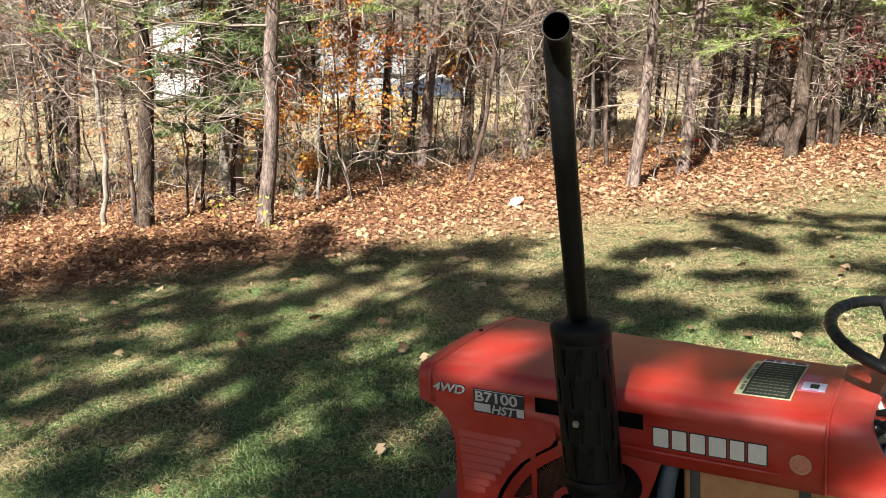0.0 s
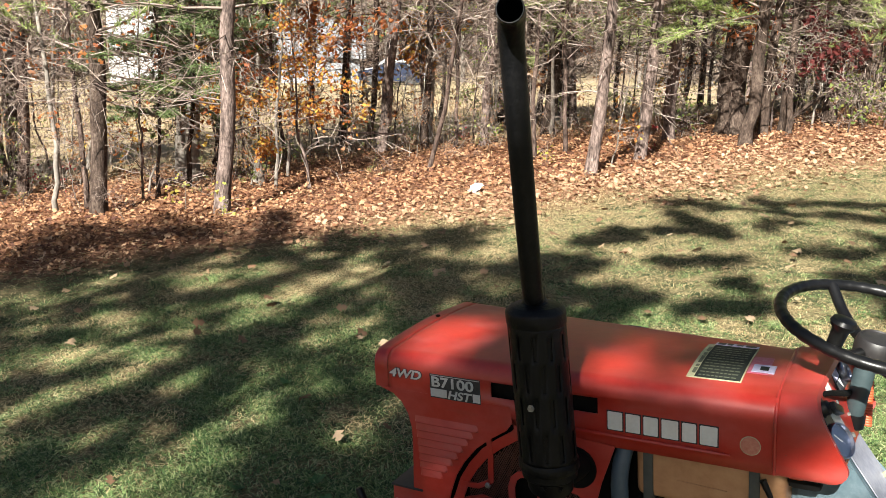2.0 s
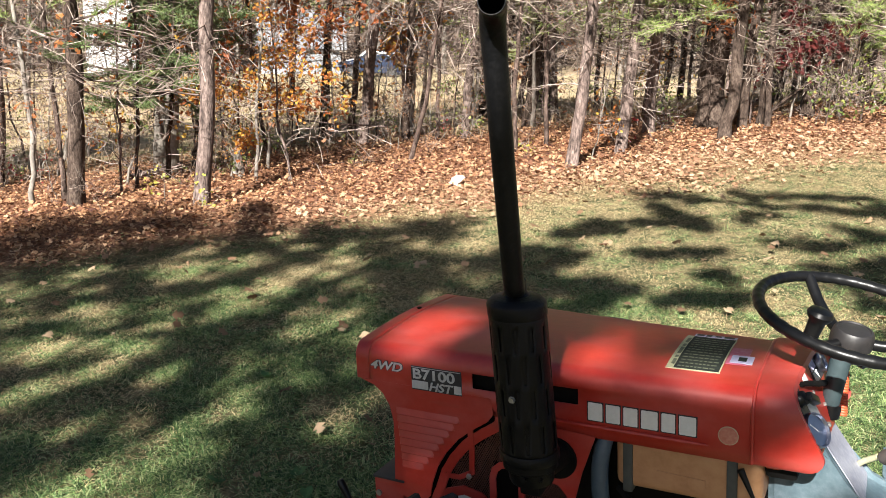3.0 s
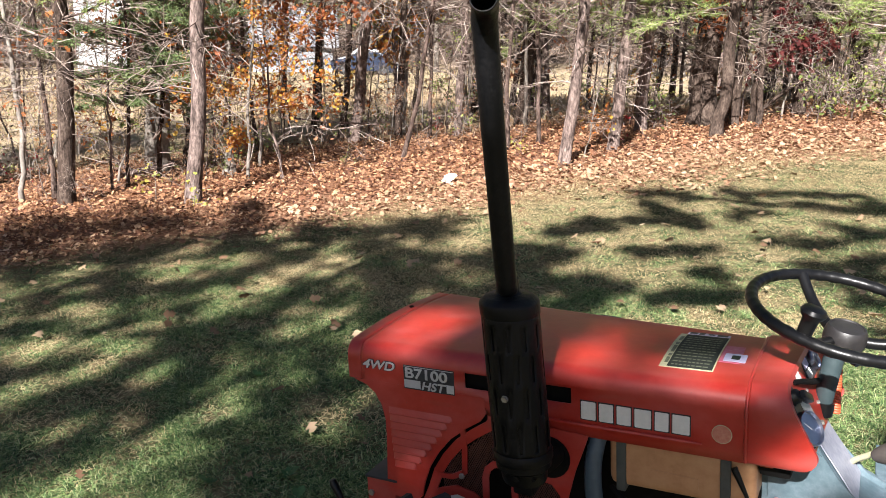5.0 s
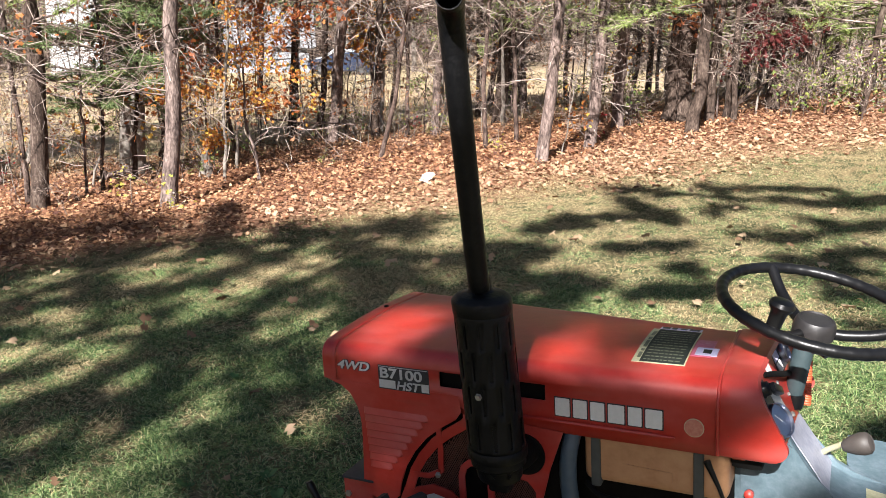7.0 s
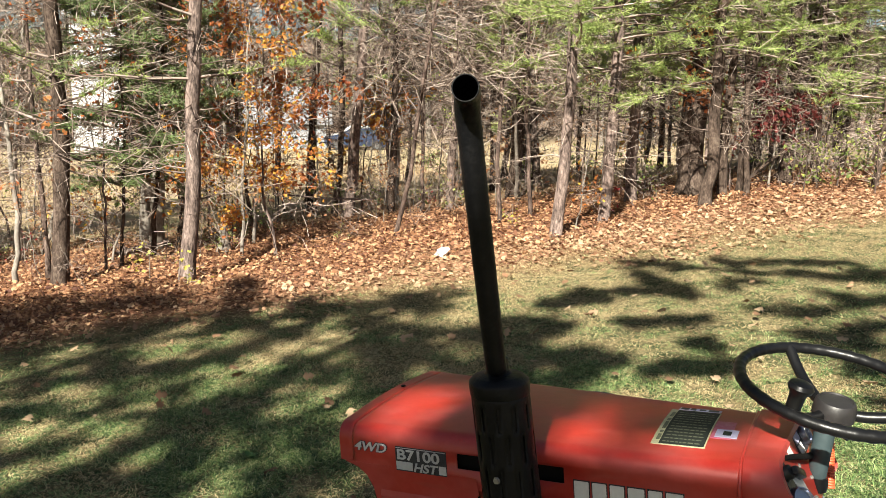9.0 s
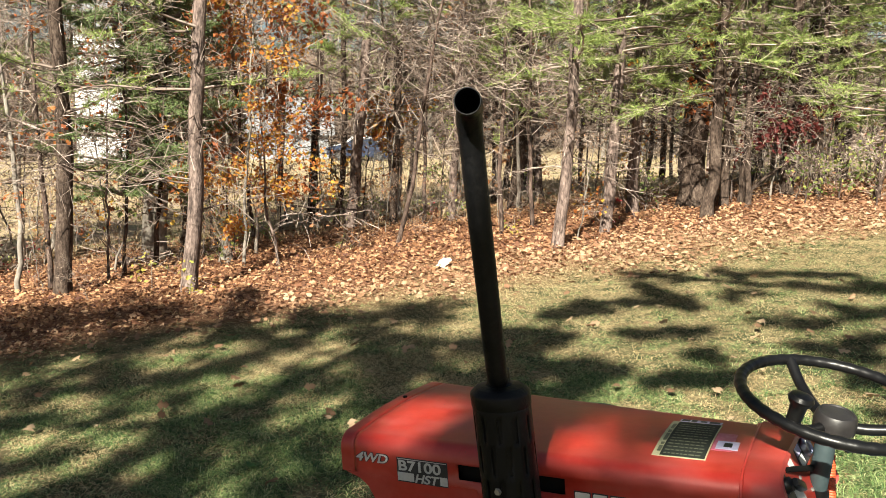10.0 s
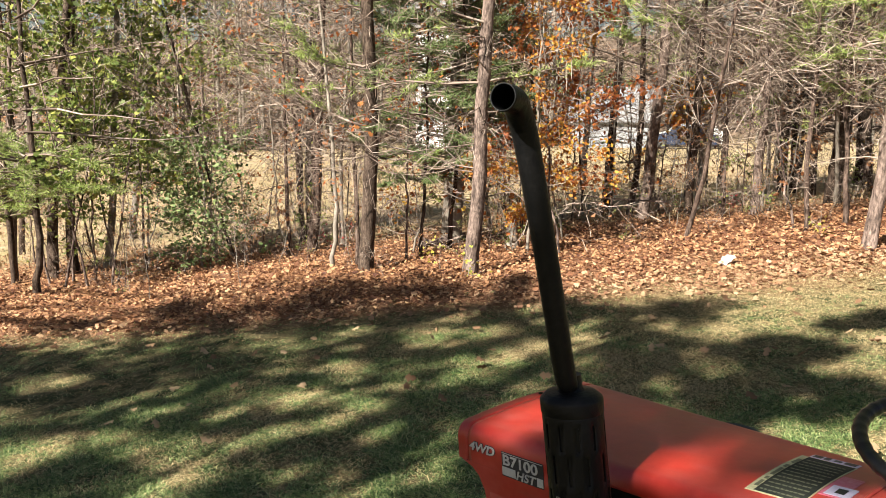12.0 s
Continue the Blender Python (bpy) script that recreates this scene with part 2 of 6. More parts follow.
def leaves(name, at, size, rng, droop=0.3, lobed=False, flat=False, ruffle=0.45):
    """Small folded leaves at the given places, each turned its own way."""
    at = np.asarray(at, float)
    n = len(at)
    d = rng.normal(size=(n, 3))
    d[:, 2] = d[:, 2] * 0.6 - droop
    if flat:
        d[:, 2] *= 0.35 + ruffle - 0.45
    d /= np.linalg.norm(d, axis=1, keepdims=True)
    u, v = frames_of(d)
    t = rng.uniform(0, 2 * np.pi, (n, 1)) if not flat else rng.normal(size=(n, 1)) * ruffle
    side = u * np.cos(t) + v * np.sin(t)
    nor = np.cross(d, side)
    L = (size * rng.uniform(0.6, 1.25, n))[:, None]
    if lobed:
        shape = [(0, 0, 0), (0.25, 0.3, 0.08), (0.5, 0.16, 0.03), (0.62, 0.42, 0.12), (1, 0, -0.05), (0.62, -0.42, 0.12), (0.5, -0.16, 0.03), (0.25, -0.3, 0.08)]
        faces = np.array([(0, 1, 2), (0, 2, 4), (2, 3, 4), (0, 4, 6), (0, 6, 7), (4, 5, 6)])
    else:
        shape = [(0, 0, 0), (0.45, 0.3, 0.07), (1, 0, -0.06), (0.45, -0.3, 0.07)]
        faces = np.array([(0, 1, 2), (0, 2, 3)])
    curl = rng.uniform(-0.5, 2.2, (n, 1))
    verts = np.stack([at + L * (a * d + b * side + c * curl * nor) for a, b, c in shape], 1).reshape(-1, 3)
    return mesh_from(name, verts, (np.arange(n)[:, None, None] * len(shape) + faces[None]).reshape(-1, 3))


def needles(name, at, dirs, rng, per=26, length=0.075, width=0.0022, back=0.09):
    """Tufts of pine needles: thin blades that spray out round each twig's direction."""
    at, dirs = np.repeat(np.asarray(at, float), per, 0), np.repeat(np.asarray(dirs, float), per, 0)
    n = len(at)
    d = dirs * 0.55 + rng.normal(size=(n, 3)) * 0.55
    d /= np.linalg.norm(d, axis=1, keepdims=True)
    u, v = frames_of(d)
    t = rng.uniform(0, 2 * np.pi, (n, 1))
    side = (u * np.cos(t) + v * np.sin(t)) * width
    L = (length * rng.uniform(0.7, 1.2, n))[:, None]
    root = at - dirs * (rng.uniform(0, back, n))[:, None]
    verts = np.stack([root - side, root + side, root + d * L], 1).reshape(-1, 3)
    return mesh_from(name, verts, np.arange(3 * n).reshape(-1, 3))


def ground_z(x, y):
    """Height of the ground: the lawn's gentle slope, levelling out into the far field."""
    near = -0.047 + 0.0988 * x + 0.0611 * y
    far = -0.35 + 0.037 * (x - 5.0)
    d = np.hypot(np.asarray(x) - 1.0, np.asarray(y) + 1.5)
    k = np.clip((d - 11.0) / 22.0, 0, 1)
    k = k * k * (3 - 2 * k)
    return near * (1 - k) + far * k + np.clip(d - 66, 0, 240) * 0.13


def beyond(x, y):
    """Metres past the edge of the lawn, towards the wood."""
    return (y - 6.55 - 0.97 * x) / 1.393


# ---- ground: one sheet to the horizon ----
def build_ground():
    gx = np.concatenate([-np.geomspace(14, 900, 40)[::-1], np.linspace(-13.5, 8, 130), np.geomspace(8.6, 900, 40)])
    gy = np.concatenate([-np.geomspace(5, 900, 40)[::-1], np.linspace(-4.5, 16, 130), np.geomspace(16.6, 900, 40)])
    X, Y = np.meshgrid(gx, gy, indexing="ij")
    Z = ground_z(X, Y)
    bump = np.array([noise.noise((a * 1.1, b * 1.1, 0)) * 0.03 + noise.noise((a * 4, b * 4, 3)) * 0.012 for a, b in zip(X.ravel(), Y.ravel())]).reshape(X.shape)
    Z = Z + bump
    nx, ny = X.shape
    i = np.arange(nx * ny).reshape(nx, ny)
    faces = np.stack([i[:-1, :-1], i[1:, :-1], i[1:, 1:], i[:-1, 1:]], -1).reshape(-1, 4)
    me = mesh_from("ground", np.stack([X, Y, Z], -1).reshape(-1, 3), faces)
    me.shade_smooth()
    return tagged(link("ground", me, GROUND), "sloping lawn running into leaf-strewn woodland floor and dry field", "ground", kind="structure")


build_ground()


# ---- houses and cars across the field ----
SIDING = material("white_siding", [(0.56, 0.57, 0.58), (0.66, 0.67, 0.68)], 0.55, scale=0.6, fine=9, bump=0.1)
ROOF = material("grey_shingles", [(0.16, 0.16, 0.17), (0.3, 0.3, 0.31)], 0.9, scale=3, fine=30, bump=0.4)
GLASS = material("dark_glass", [(0.02, 0.025, 0.03), (0.04, 0.05, 0.06)], 0.08, scale=1, fine=5, bump=0)
CAR_BLUE = material("dark_blue_paint", [(0.02, 0.03, 0.06), (0.03, 0.045, 0.085)], 0.25, scale=1, fine=30, bump=0, coat=0.6)
CAR_WHITE = material("white_paint", [(0.7, 0.7, 0.7), (0.8, 0.8, 0.8)], 0.3, scale=1, fine=30, bump=0, coat=0.5)
RIM_GREY = material("alloy_grey", [(0.1, 0.1, 0.105), (0.18, 0.18, 0.185)], 0.4, 0.6, scale=4, fine=30, bump=0)
TYRE = material("tyre_rubber", [(0.012, 0.012, 0.012), (0.035, 0.034, 0.032)], 0.85, scale=12, fine=80, bump=0.3)


def box(bm, x0, x1, y0, y1, z0, z1, bevel=0.0, segments=2):
    r = bmesh.ops.create_cube(bm, size=1.0, matrix=Matrix.LocRotScale(((x0 + x1) / 2, (y0 + y1) / 2, (z0 + z1) / 2), None, (abs(x1 - x0), abs(y1 - y0), abs(z1 - z0))))
    if bevel:
        edges = list({e for v in r["verts"] for e in v.link_edges})
        bmesh.ops.bevel(bm, geom=edges, offset=bevel, segments=segments, affect="EDGES", profile=0.6)
    return bm


def house(name, at, turn, length, depth, storeys, label, wall_height=2.8, boards=None):
    h = new(name)
    h.matrix_world = pose(at[0], at[1], at[2], 0, 0, turn)
    eave = wall_height * storeys
    boards = boards or SIDING
    bm = bmesh.new()
    box(bm, -length / 2, length / 2, -depth / 2, depth / 2, -0.6, eave)
    for s in (-1, 1):   # gables
        v = [bm.verts.new((s * length / 2, -depth / 2, eave)), bm.verts.new((s * length / 2, depth / 2, eave)), bm.verts.new((s * length / 2, 0, eave + depth * 0.32))]
        v2 = [bm.verts.new((p.co.x - s * 0.2, p.co.y, p.co.z)) for p in v]
        bm.faces.new(v), bm.faces.new(v2)
        for i in range(3):
            bm.faces.new((v[i], v[(i + 1) % 3], v2[(i + 1) % 3], v2[i]))
    part("wall", bm, boards, h, smooth=False)
    for row in range(int(eave / 0.2)):   # lapped boards
        bm = bmesh.new()
        z = row * 0.2
        for s in (-1, 1):
            box(bm, -length / 2 - 0.015, length / 2 + 0.015, s * depth / 2 - 0.012, s * depth / 2 + 0.012 * s + 0.012, z, z + 0.185)
            box(bm, s * length / 2 - 0.012, s * length / 2 + 0.02 * s, -depth / 2, depth / 2, z, z + 0.185)
        part("siding_board", bm, boards, h, smooth=False)
    for s in (-1, 1):
        bm = bmesh.new()
        run, rise = depth / 2 + 0.4, (depth / 2 + 0.4) * 0.64
        vs = [bm.verts.new((x, s * y, z)) for x in (-length / 2 - 0.4, length / 2 + 0.4) for y, z in ((0, eave + depth * 0.32 + 0.12), (run, eave + depth * 0.32 + 0.12 - rise), (run, eave + depth * 0.32 - rise), (0, eave + depth * 0.32))]
        for f in ((0, 1, 2, 3), (4, 5, 6, 7), (0, 1, 5, 4), (1, 2, 6, 5), (2, 3, 7, 6), (3, 0, 4, 7)):
            bm.faces.new([vs[i] for i in f])
        part("roof", bm, ROOF, h, smooth=False)
    for st in range(storeys):
        for k in range(max(1, int(length / 3.2))):
            x = -length / 2 + 1.6 + k * 3.2
            z = min(0.9, wall_height - 1.6) + wall_height * st
            for s in (1,):
                bm = bmesh.new()
                for a in (box,):
                    a(bm, x - 0.56, x + 0.56, s * (depth / 2 + 0.02), s * (depth / 2 + 0.06), z - 0.08, z)
                    a(bm, x - 0.56, x + 0.56, s * (depth / 2 + 0.02), s * (depth / 2 + 0.06), z + 1.4, z + 1.48)
                    a(bm, x - 0.56, x - 0.48, s * (depth / 2 + 0.02), s * (depth / 2 + 0.06), z, z + 1.4)
                    a(bm, x + 0.48, x + 0.56, s * (depth / 2 + 0.02), s * (depth / 2 + 0.06), z, z + 1.4)
                w = part("window", bm, CAR_WHITE, h, smooth=False)
                bm = bmesh.new()
                box(bm, x - 0.48, x + 0.48, s * (depth / 2 + 0.025), s * (depth / 2 + 0.045), z, z + 1.4)
                part("pane", bm, GLASS, w, "dark window glass", smooth=False)
    return tagged(h, label, "house")


def car(name, at, turn, paint, label, van=False):
    c = new(name)
    c.matrix_world = pose(at[0], at[1], at[2], 0, 0, turn)
    L, W = 2.25, 0.88
    roof = [(-2.2, 0.55), (-2.25, 0.95), (-1.5, 1.05), (-0.9, 1.62), (1.5, 1.68), (2.15, 1.1), (2.25, 0.55)] if van else [(-2.2, 0.5), (-2.2, 0.85), (-1.2, 0.98), (-0.5, 1.45), (0.9, 1.48), (1.7, 1.02), (2.2, 0.95), (2.25, 0.5)]
    base = [(2.1, 0.28), (-2.1, 0.28)]
    bm = bmesh.new()
    ring = [[bm.verts.new((x, s * (W - 0.14 * max(0, z - 0.95)), z)) for x, z in roof + base] for s in (-1, 1)]
    n = len(ring[0])
    for r in ring:
        bm.faces.new(r)
    for i in range(n):
        bm.faces.new((ring[0][i], ring[0][(i + 1) % n], ring[1][(i + 1) % n], ring[1][i]))
    bmesh.ops.bevel(bm, geom=list(bm.edges), offset=0.05, segments=2, affect="EDGES")
    part("body", bm, paint, c)
    for s in (-1, 1):
        bm = bmesh.new()
        x0, x1 = (-0.85, 1.5) if van else (-0.6, 1.1)
        box(bm, x0, x1, s * (W - 0.07), s * (W - 0.045), 1.05, 1.5 if van else 1.38, 0.01)
        part("window", bm, GLASS, c)
    for x in (-1.35, 1.35):
        for s in (-1, 1):
            bm = bmesh.new()
            bmesh.ops.create_cone(bm, cap_ends=True, segments=24, radius1=0.33, radius2=0.33, depth=0.2, matrix=pose(x, s * (W - 0.08), 0.33, 90))
            w = part("wheel", bm, TYRE, c)
            bm = bmesh.new()
            bmesh.ops.create_cone(bm, cap_ends=True, segments=20, radius1=0.2, radius2=0.18, depth=0.22, matrix=pose(x, s * (W - 0.08), 0.33, 90))
            part("rim", bm, RIM_GREY, w)
    return tagged(c, label, "car", "parked cars")


def on_ground(x, y, dz=0.0):
    return (x, y, float(ground_z(x, y)) + dz)


house("white_house", on_ground(-44.4, 36.05), 51.9, 2.8, 8.0, 3, "tall white-sided house seen between the trees")
# white siding greyed, so the wall's shade sits in its colour
house("grey_roofed_house", on_ground(-37.4, 47.2), 38.3, 5.4, 7.0, 1, "low white house with a grey shingle roof, shade put into its siding colour", 2.1, material("shaded_siding", [(0.24, 0.25, 0.27), (0.36, 0.37, 0.39)], 0.6, scale=0.6, fine=9, bump=0.1))
car("dark_car", on_ground(-29.9, 45.3), 30, CAR_BLUE, "dark blue car parked on the far grass")
car("white_van", on_ground(-31.7, 48.6), 35, CAR_WHITE, "white van parked behind the dark car", True)


# ---- trees ----
def trunk_mesh(name, h, r, lean, rng, sides=14, rings=26):
    """A tapering trunk from its root flare up, with a slow wander and knots."""
    t = np.linspace(0, 1, rings) ** 1.35
    z = t * (h + 0.12) - 0.12
    wob = np.cumsum(rng.normal(size=(rings, 2)) * 0.012, 0)
    cx, cy = lean[0] * z + wob[:, 0] * (z > 0.3), lean[1] * z + wob[:, 1] * (z > 0.3)
    a = np.arange(sides) * 2 * np.pi / sides
    rad = r * ((1 - 0.82 * t) + 0.14 * np.exp(-np.maximum(z, -0.1) / 0.1))
    rr = rad[:, None] * (1 + rng.normal(size=(rings, sides)) * 0.035 + 0.12 * np.exp(-z / 0.15)[:, None] * np.cos(3 * a + rng.uniform(0, 6))[None])
    verts = np.stack([cx[:, None] + rr * np.cos(a), cy[:, None] + rr * np.sin(a), np.repeat(z[:, None], sides, 1)], -1).reshape(-1, 3)
    i = np.arange(sides)
    quad = np.stack([i, (i + 1) % sides, (i + 1) % sides + sides, i + sides], 1)
    me = mesh_from(name, verts, (np.arange(rings - 1)[:, None, None] * sides + quad[None]).reshape(-1, 4))
    me.shade_smooth()
    return me


def limb(rng, p, d, length, r, segs, tips, steps=5, twigs=5, droop=-0.02, spread=0.9, sub=True, rmin=0.0022):
    """A crooked branch with side twigs; adds to segs and tips."""
    p, d = np.array(p, float), np.array(d, float)
    d /= np.linalg.norm(d)
    step = length / steps
    for k in range(steps):
        d = d + rng.normal(size=3) * 0.16 + np.array([0, 0, droop])
        d /= np.linalg.norm(d)
        q = p + d * step
        r0, r1 = max(rmin, r * (1 - k / steps)), max(rmin, r * (1 - (k + 1) / steps))
        segs.append((*p, *q, r0, r1))
        if sub and k > 0:
            for _ in range(rng.poisson(twigs / steps)):
                s = d + rng.normal(size=3) * spread
                limb(rng, p + (q - p) * rng.uniform(), s, length * rng.uniform(0.18, 0.45), r0 * 0.55, segs, tips, 3, 0, droop, spread, False, rmin)
        p = q
    tips.append((*p, *d))


def bough(rng, p, d, length, r, segs, tufts, shoots=13):
    """A level pine bough, bare near the trunk, with a flat fan of needle tufts towards its end."""
    p, d = np.array(p, float), np.array(d, float)
    d /= np.linalg.norm(d)
    n = 7
    for k in range(n):
        d = d + rng.normal(size=3) * 0.11 + np.array([0, 0, -0.012])
        d /= np.linalg.norm(d)
        q = p + d * length / n
        segs.append((*p, *q, r * (1 - k / n) + 0.003, r * (1 - (k + 1) / n) + 0.003))
        side = np.cross(d, [0, 0, 1.0])
        for _ in range(rng.poisson(shoots * (0.02, 0.05, 0.12, 0.18, 0.23, 0.25, 0.25)[k])):
            e = d * rng.uniform(0.2, 0.9) + side * rng.normal() * 0.85 + np.array([0, 0, rng.uniform(-0.1, 0.45)])
            e /= np.linalg.norm(e)
            a = p + (q - p) * rng.uniform()
            b = a + e * length * rng.uniform(0.1, 0.26)
            segs.append((*a, *b, 0.005, 0.0026))
            tufts.append((*b, *e))
            if rng.uniform() < 0.75:
                tufts.append((*(a + (b - a) * 0.55), *e))
        p = q
    tufts.append((*p, *d))


def pine(base, r, lean, seed, height=10.0, bare_from=0.7, live_from=2.1, live=26, bare=30, bark=None, tuft=28, label="", dead_len=1.35, name="pine_tree", visible_top=5.0, green=None, reach=1.0):
    rng = np.random.default_rng(seed)
    tree = new(name)
    tree.location = (base[0], base[1], float(ground_z(base[0], base[1])))
    link("trunk", trunk_mesh("trunk", height, r, lean, rng), bark or BARK, tree)
    segs, tips = [], []

    def at(z):
        return (lean[0] * z, lean[1] * z, z)

    for _ in range(int(bare * 1.5)):
        z, a = rng.uniform(bare_from, 4.4), rng.uniform(0, 2 * np.pi)
        limb(rng, at(z), (math.cos(a), math.sin(a), rng.uniform(-0.25, 0.35)), dead_len * rng.uniform(0.4, 1.3), 0.0085 * rng.uniform(0.5, 1.2), segs, tips, 6, 13)
    link("branchwork", sticks("branchwork", segs, rng), TWIG, tree, "thin bare dead branches")
    segs, tips = [], []
    for k in range(live):
        z, a = live_from + (visible_top - live_from) * rng.uniform() ** 1.0, rng.uniform(0, 2 * np.pi)
        bough(rng, at(z), (math.cos(a), math.sin(a), rng.uniform(-0.08, 0.28)), rng.uniform(0.8, 1.9) * reach, 0.014, segs, tips)
    low = np.array(tips).reshape(-1, 6)
    for k in range(15):
        z, a = visible_top + (height - visible_top) * k / 15, rng.uniform(0, 2 * np.pi)
        limb(rng, at(z), (math.cos(a), math.sin(a), rng.uniform(0, 0.4)), 2.2 * (1.05 - (z - visible_top) / (height - visible_top + 0.01)) + 0.3, 0.02, segs, tips, 5, 5)
    high = np.array(tips)[len(low):]
    link("limbwork", sticks("limbwork", segs, rng), TWIG, tree)
    if len(low):
        link("needle_foliage", needles("needle_foliage", low[:, :3], low[:, 3:], rng, tuft, 0.064, 0.0031, 0.17), green or NEEDLE, tree, "sunlit pine needles")
    link("crown", needles("crown", high[:, :3], high[:, 3:], rng, *((9, 0.3, 0.02) if height > 6 else (34, 0.08, 0.003))), green or NEEDLE, tree)
    return tagged(tree, label or "slender pine with scaly brown bark and dead lower branches", "tree", "trees at the wood's edge")


def hardwood(base, r, lean, seed, height=9.0, leaf=None, count=1500, spread=1.5, low=0.9, bark=None, size=0.07, label="", limbs=26, name="broadleaf_tree", twigs=12, top=6.0, rmin=0.0026, lobed=True, rise=0.5, clump=7):
    rng = np.random.default_rng(seed)
    tree = new(name)
    tree.location = (base[0], base[1], float(ground_z(base[0], base[1])))
    link("trunk", trunk_mesh("trunk", height, r, lean, rng, 10, 20), bark or BARK_GREY, tree)
    segs, tips = [], []
    for k in range(limbs):
        z, a = low + (top - low) * rng.uniform() ** 1.2, rng.uniform(0, 2 * np.pi)
        limb(rng, (lean[0] * z, lean[1] * z, z), (math.cos(a), math.sin(a), rng.uniform(rise - 0.4, rise + 0.5)), spread * rng.uniform(0.5, 1.2), min(0.011, max(0.004, r * 0.22)), segs, tips, 6, twigs, 0.01, 0.8, True, rmin)
    s = np.array(segs)
    link("branchwork", sticks("branchwork", segs, rng), TWIG, tree)
    if leaf and count:
        # leaves hang in clumps on the finer twigs
        fine = s[s[:, 6] < np.median(s[:, 6]) * 1.3]
        sprays = fine[rng.integers(0, len(fine), max(3, count // clump))]
        thin = sprays[rng.integers(0, len(sprays), count)]
        at = thin[:, :3] + (thin[:, 3:6] - thin[:, :3]) * rng.uniform(0, 1, (count, 1)) + rng.normal(size=(count, 3)) * (0.035 + size * 0.45)
        link("foliage", leaves("foliage", at, size, rng, 0.4, lobed), leaf, tree)
    return tagged(tree, label or "bare-limbed young broadleaf tree with grey bark", "tree", "trees at the wood's edge")


rng0 = np.random.default_rng(5)
PINES = [  # x, y, trunk radius, lean x, lean y
    (-6.08, 3.87, 0.085, 0.002, 0.002), (-4.67, 4.19, 0.078, 0.037, 0.037), (-8.29, 4.47, 0.072, 0.021, 0.032),
    (-9.73, 5.34, 0.1, 0.017, 0.028), (-6.51, 8.56, 0.066, 0.021, 0.016), (-5.73, 8.16, 0.046, 0.016, 0.011),
    (-5.40, 8.01, 0.082, 0.058, 0.039), (-4.15, 8.72, 0.06, 0.019, 0.01), (-3.64, 9.79, 0.1, -0.028, -0.012),
    (-3.89, 11.5, 0.065, -0.134, -0.052), (-1.84, 6.72, 0.064, 0.02, 0.007), (-1.58, 7.55, 0.066, 0.027, 0.008),
    (-1.65, 8.97, 0.078, 0.016, 0.004), (-0.65, 8.62, 0.074, -0.012, -0.004), (-9.59, 11.6, 0.068, 0.035, 0.028),
]
for k, (x, y, r, lx, ly) in enumerate(PINES):
    right = x > -4.5 and y > 6
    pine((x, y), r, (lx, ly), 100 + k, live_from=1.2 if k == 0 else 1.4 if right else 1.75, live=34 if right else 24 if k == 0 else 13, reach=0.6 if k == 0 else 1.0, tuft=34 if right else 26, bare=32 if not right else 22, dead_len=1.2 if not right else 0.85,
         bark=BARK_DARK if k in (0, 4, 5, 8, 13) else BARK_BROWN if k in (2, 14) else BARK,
         label="slender pine with dead twiggy branches, bark coloured dark as in shade" if k in (0, 4, 5, 8, 13) else "slender pine with pinkish-brown scaly bark lit by sun")
THICK = [(-1.03, 9.72, 0.185, 0.012, 0.004), (-0.6, 9.5, 0.06, -0.005, -0.001), (-0.42, 9.7, 0.045, 0.03, 0), (-0.3, 9.5, 0.038, -0.02, 0),
         (0.06, 10.6, 0.088, -0.03, -0.005), (0.31, 13.0, 0.085, -0.068, -0.004), (0.63, 12.4, 0.07, -0.055, -0.002)]
for k, (x, y, r, lx, ly) in enumerate(THICK):
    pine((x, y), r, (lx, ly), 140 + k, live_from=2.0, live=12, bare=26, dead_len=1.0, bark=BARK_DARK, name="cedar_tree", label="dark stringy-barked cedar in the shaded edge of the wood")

for k, (x, y) in enumerate(((0.45, 10.5), (1.15, 9.9), (1.7, 11.8), (-0.1, 12.6), (2.4, 10.8))):
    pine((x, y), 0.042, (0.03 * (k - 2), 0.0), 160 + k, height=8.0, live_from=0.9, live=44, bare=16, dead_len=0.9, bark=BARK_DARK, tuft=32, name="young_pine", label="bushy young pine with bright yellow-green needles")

RUST = material("rust_leaf", [(0.2, 0.06, 0.03), (0.4, 0.12, 0.04), (0.48, 0.22, 0.08)], 0.6, scale=30, fine=100, bump=0, island=0.85, translucent=0.4, spec=0.3)
# hardwoods and leafy saplings: x, y, radius, height, low limb, leaves
hardwood((-6.65, 5.66), 0.09, (0.028, 0.03), 201, leaf=RUST, count=1300, limbs=44, twigs=20, spread=1.8, low=0.8, label="twisted broadleaf tree with pale blotched bark and few leaves")
hardwood((-7.2, 5.99), 0.08, (0.022, 0.024), 202, leaf=RUST, count=900, limbs=38, twigs=18, spread=1.7, low=1.0)
hardwood((-5.05, 5.4), 0.02, (0.02, 0.02), 203, height=3.8, leaf=ORANGE, clump=22, count=3500, limbs=30, twigs=14, spread=1.05, low=0.5, top=3.4, label="young oak with orange and yellow autumn leaves", name="oak_sapling", size=0.047)
hardwood((-5.35, 5.95), 0.02, (0.0, 0.05), 204, height=3.4, leaf=RUST, clump=14, count=1900, limbs=22, twigs=12, spread=1.1, low=0.9, top=3.2, label="young oak with rust-coloured autumn leaves", name="oak_sapling", size=0.062)
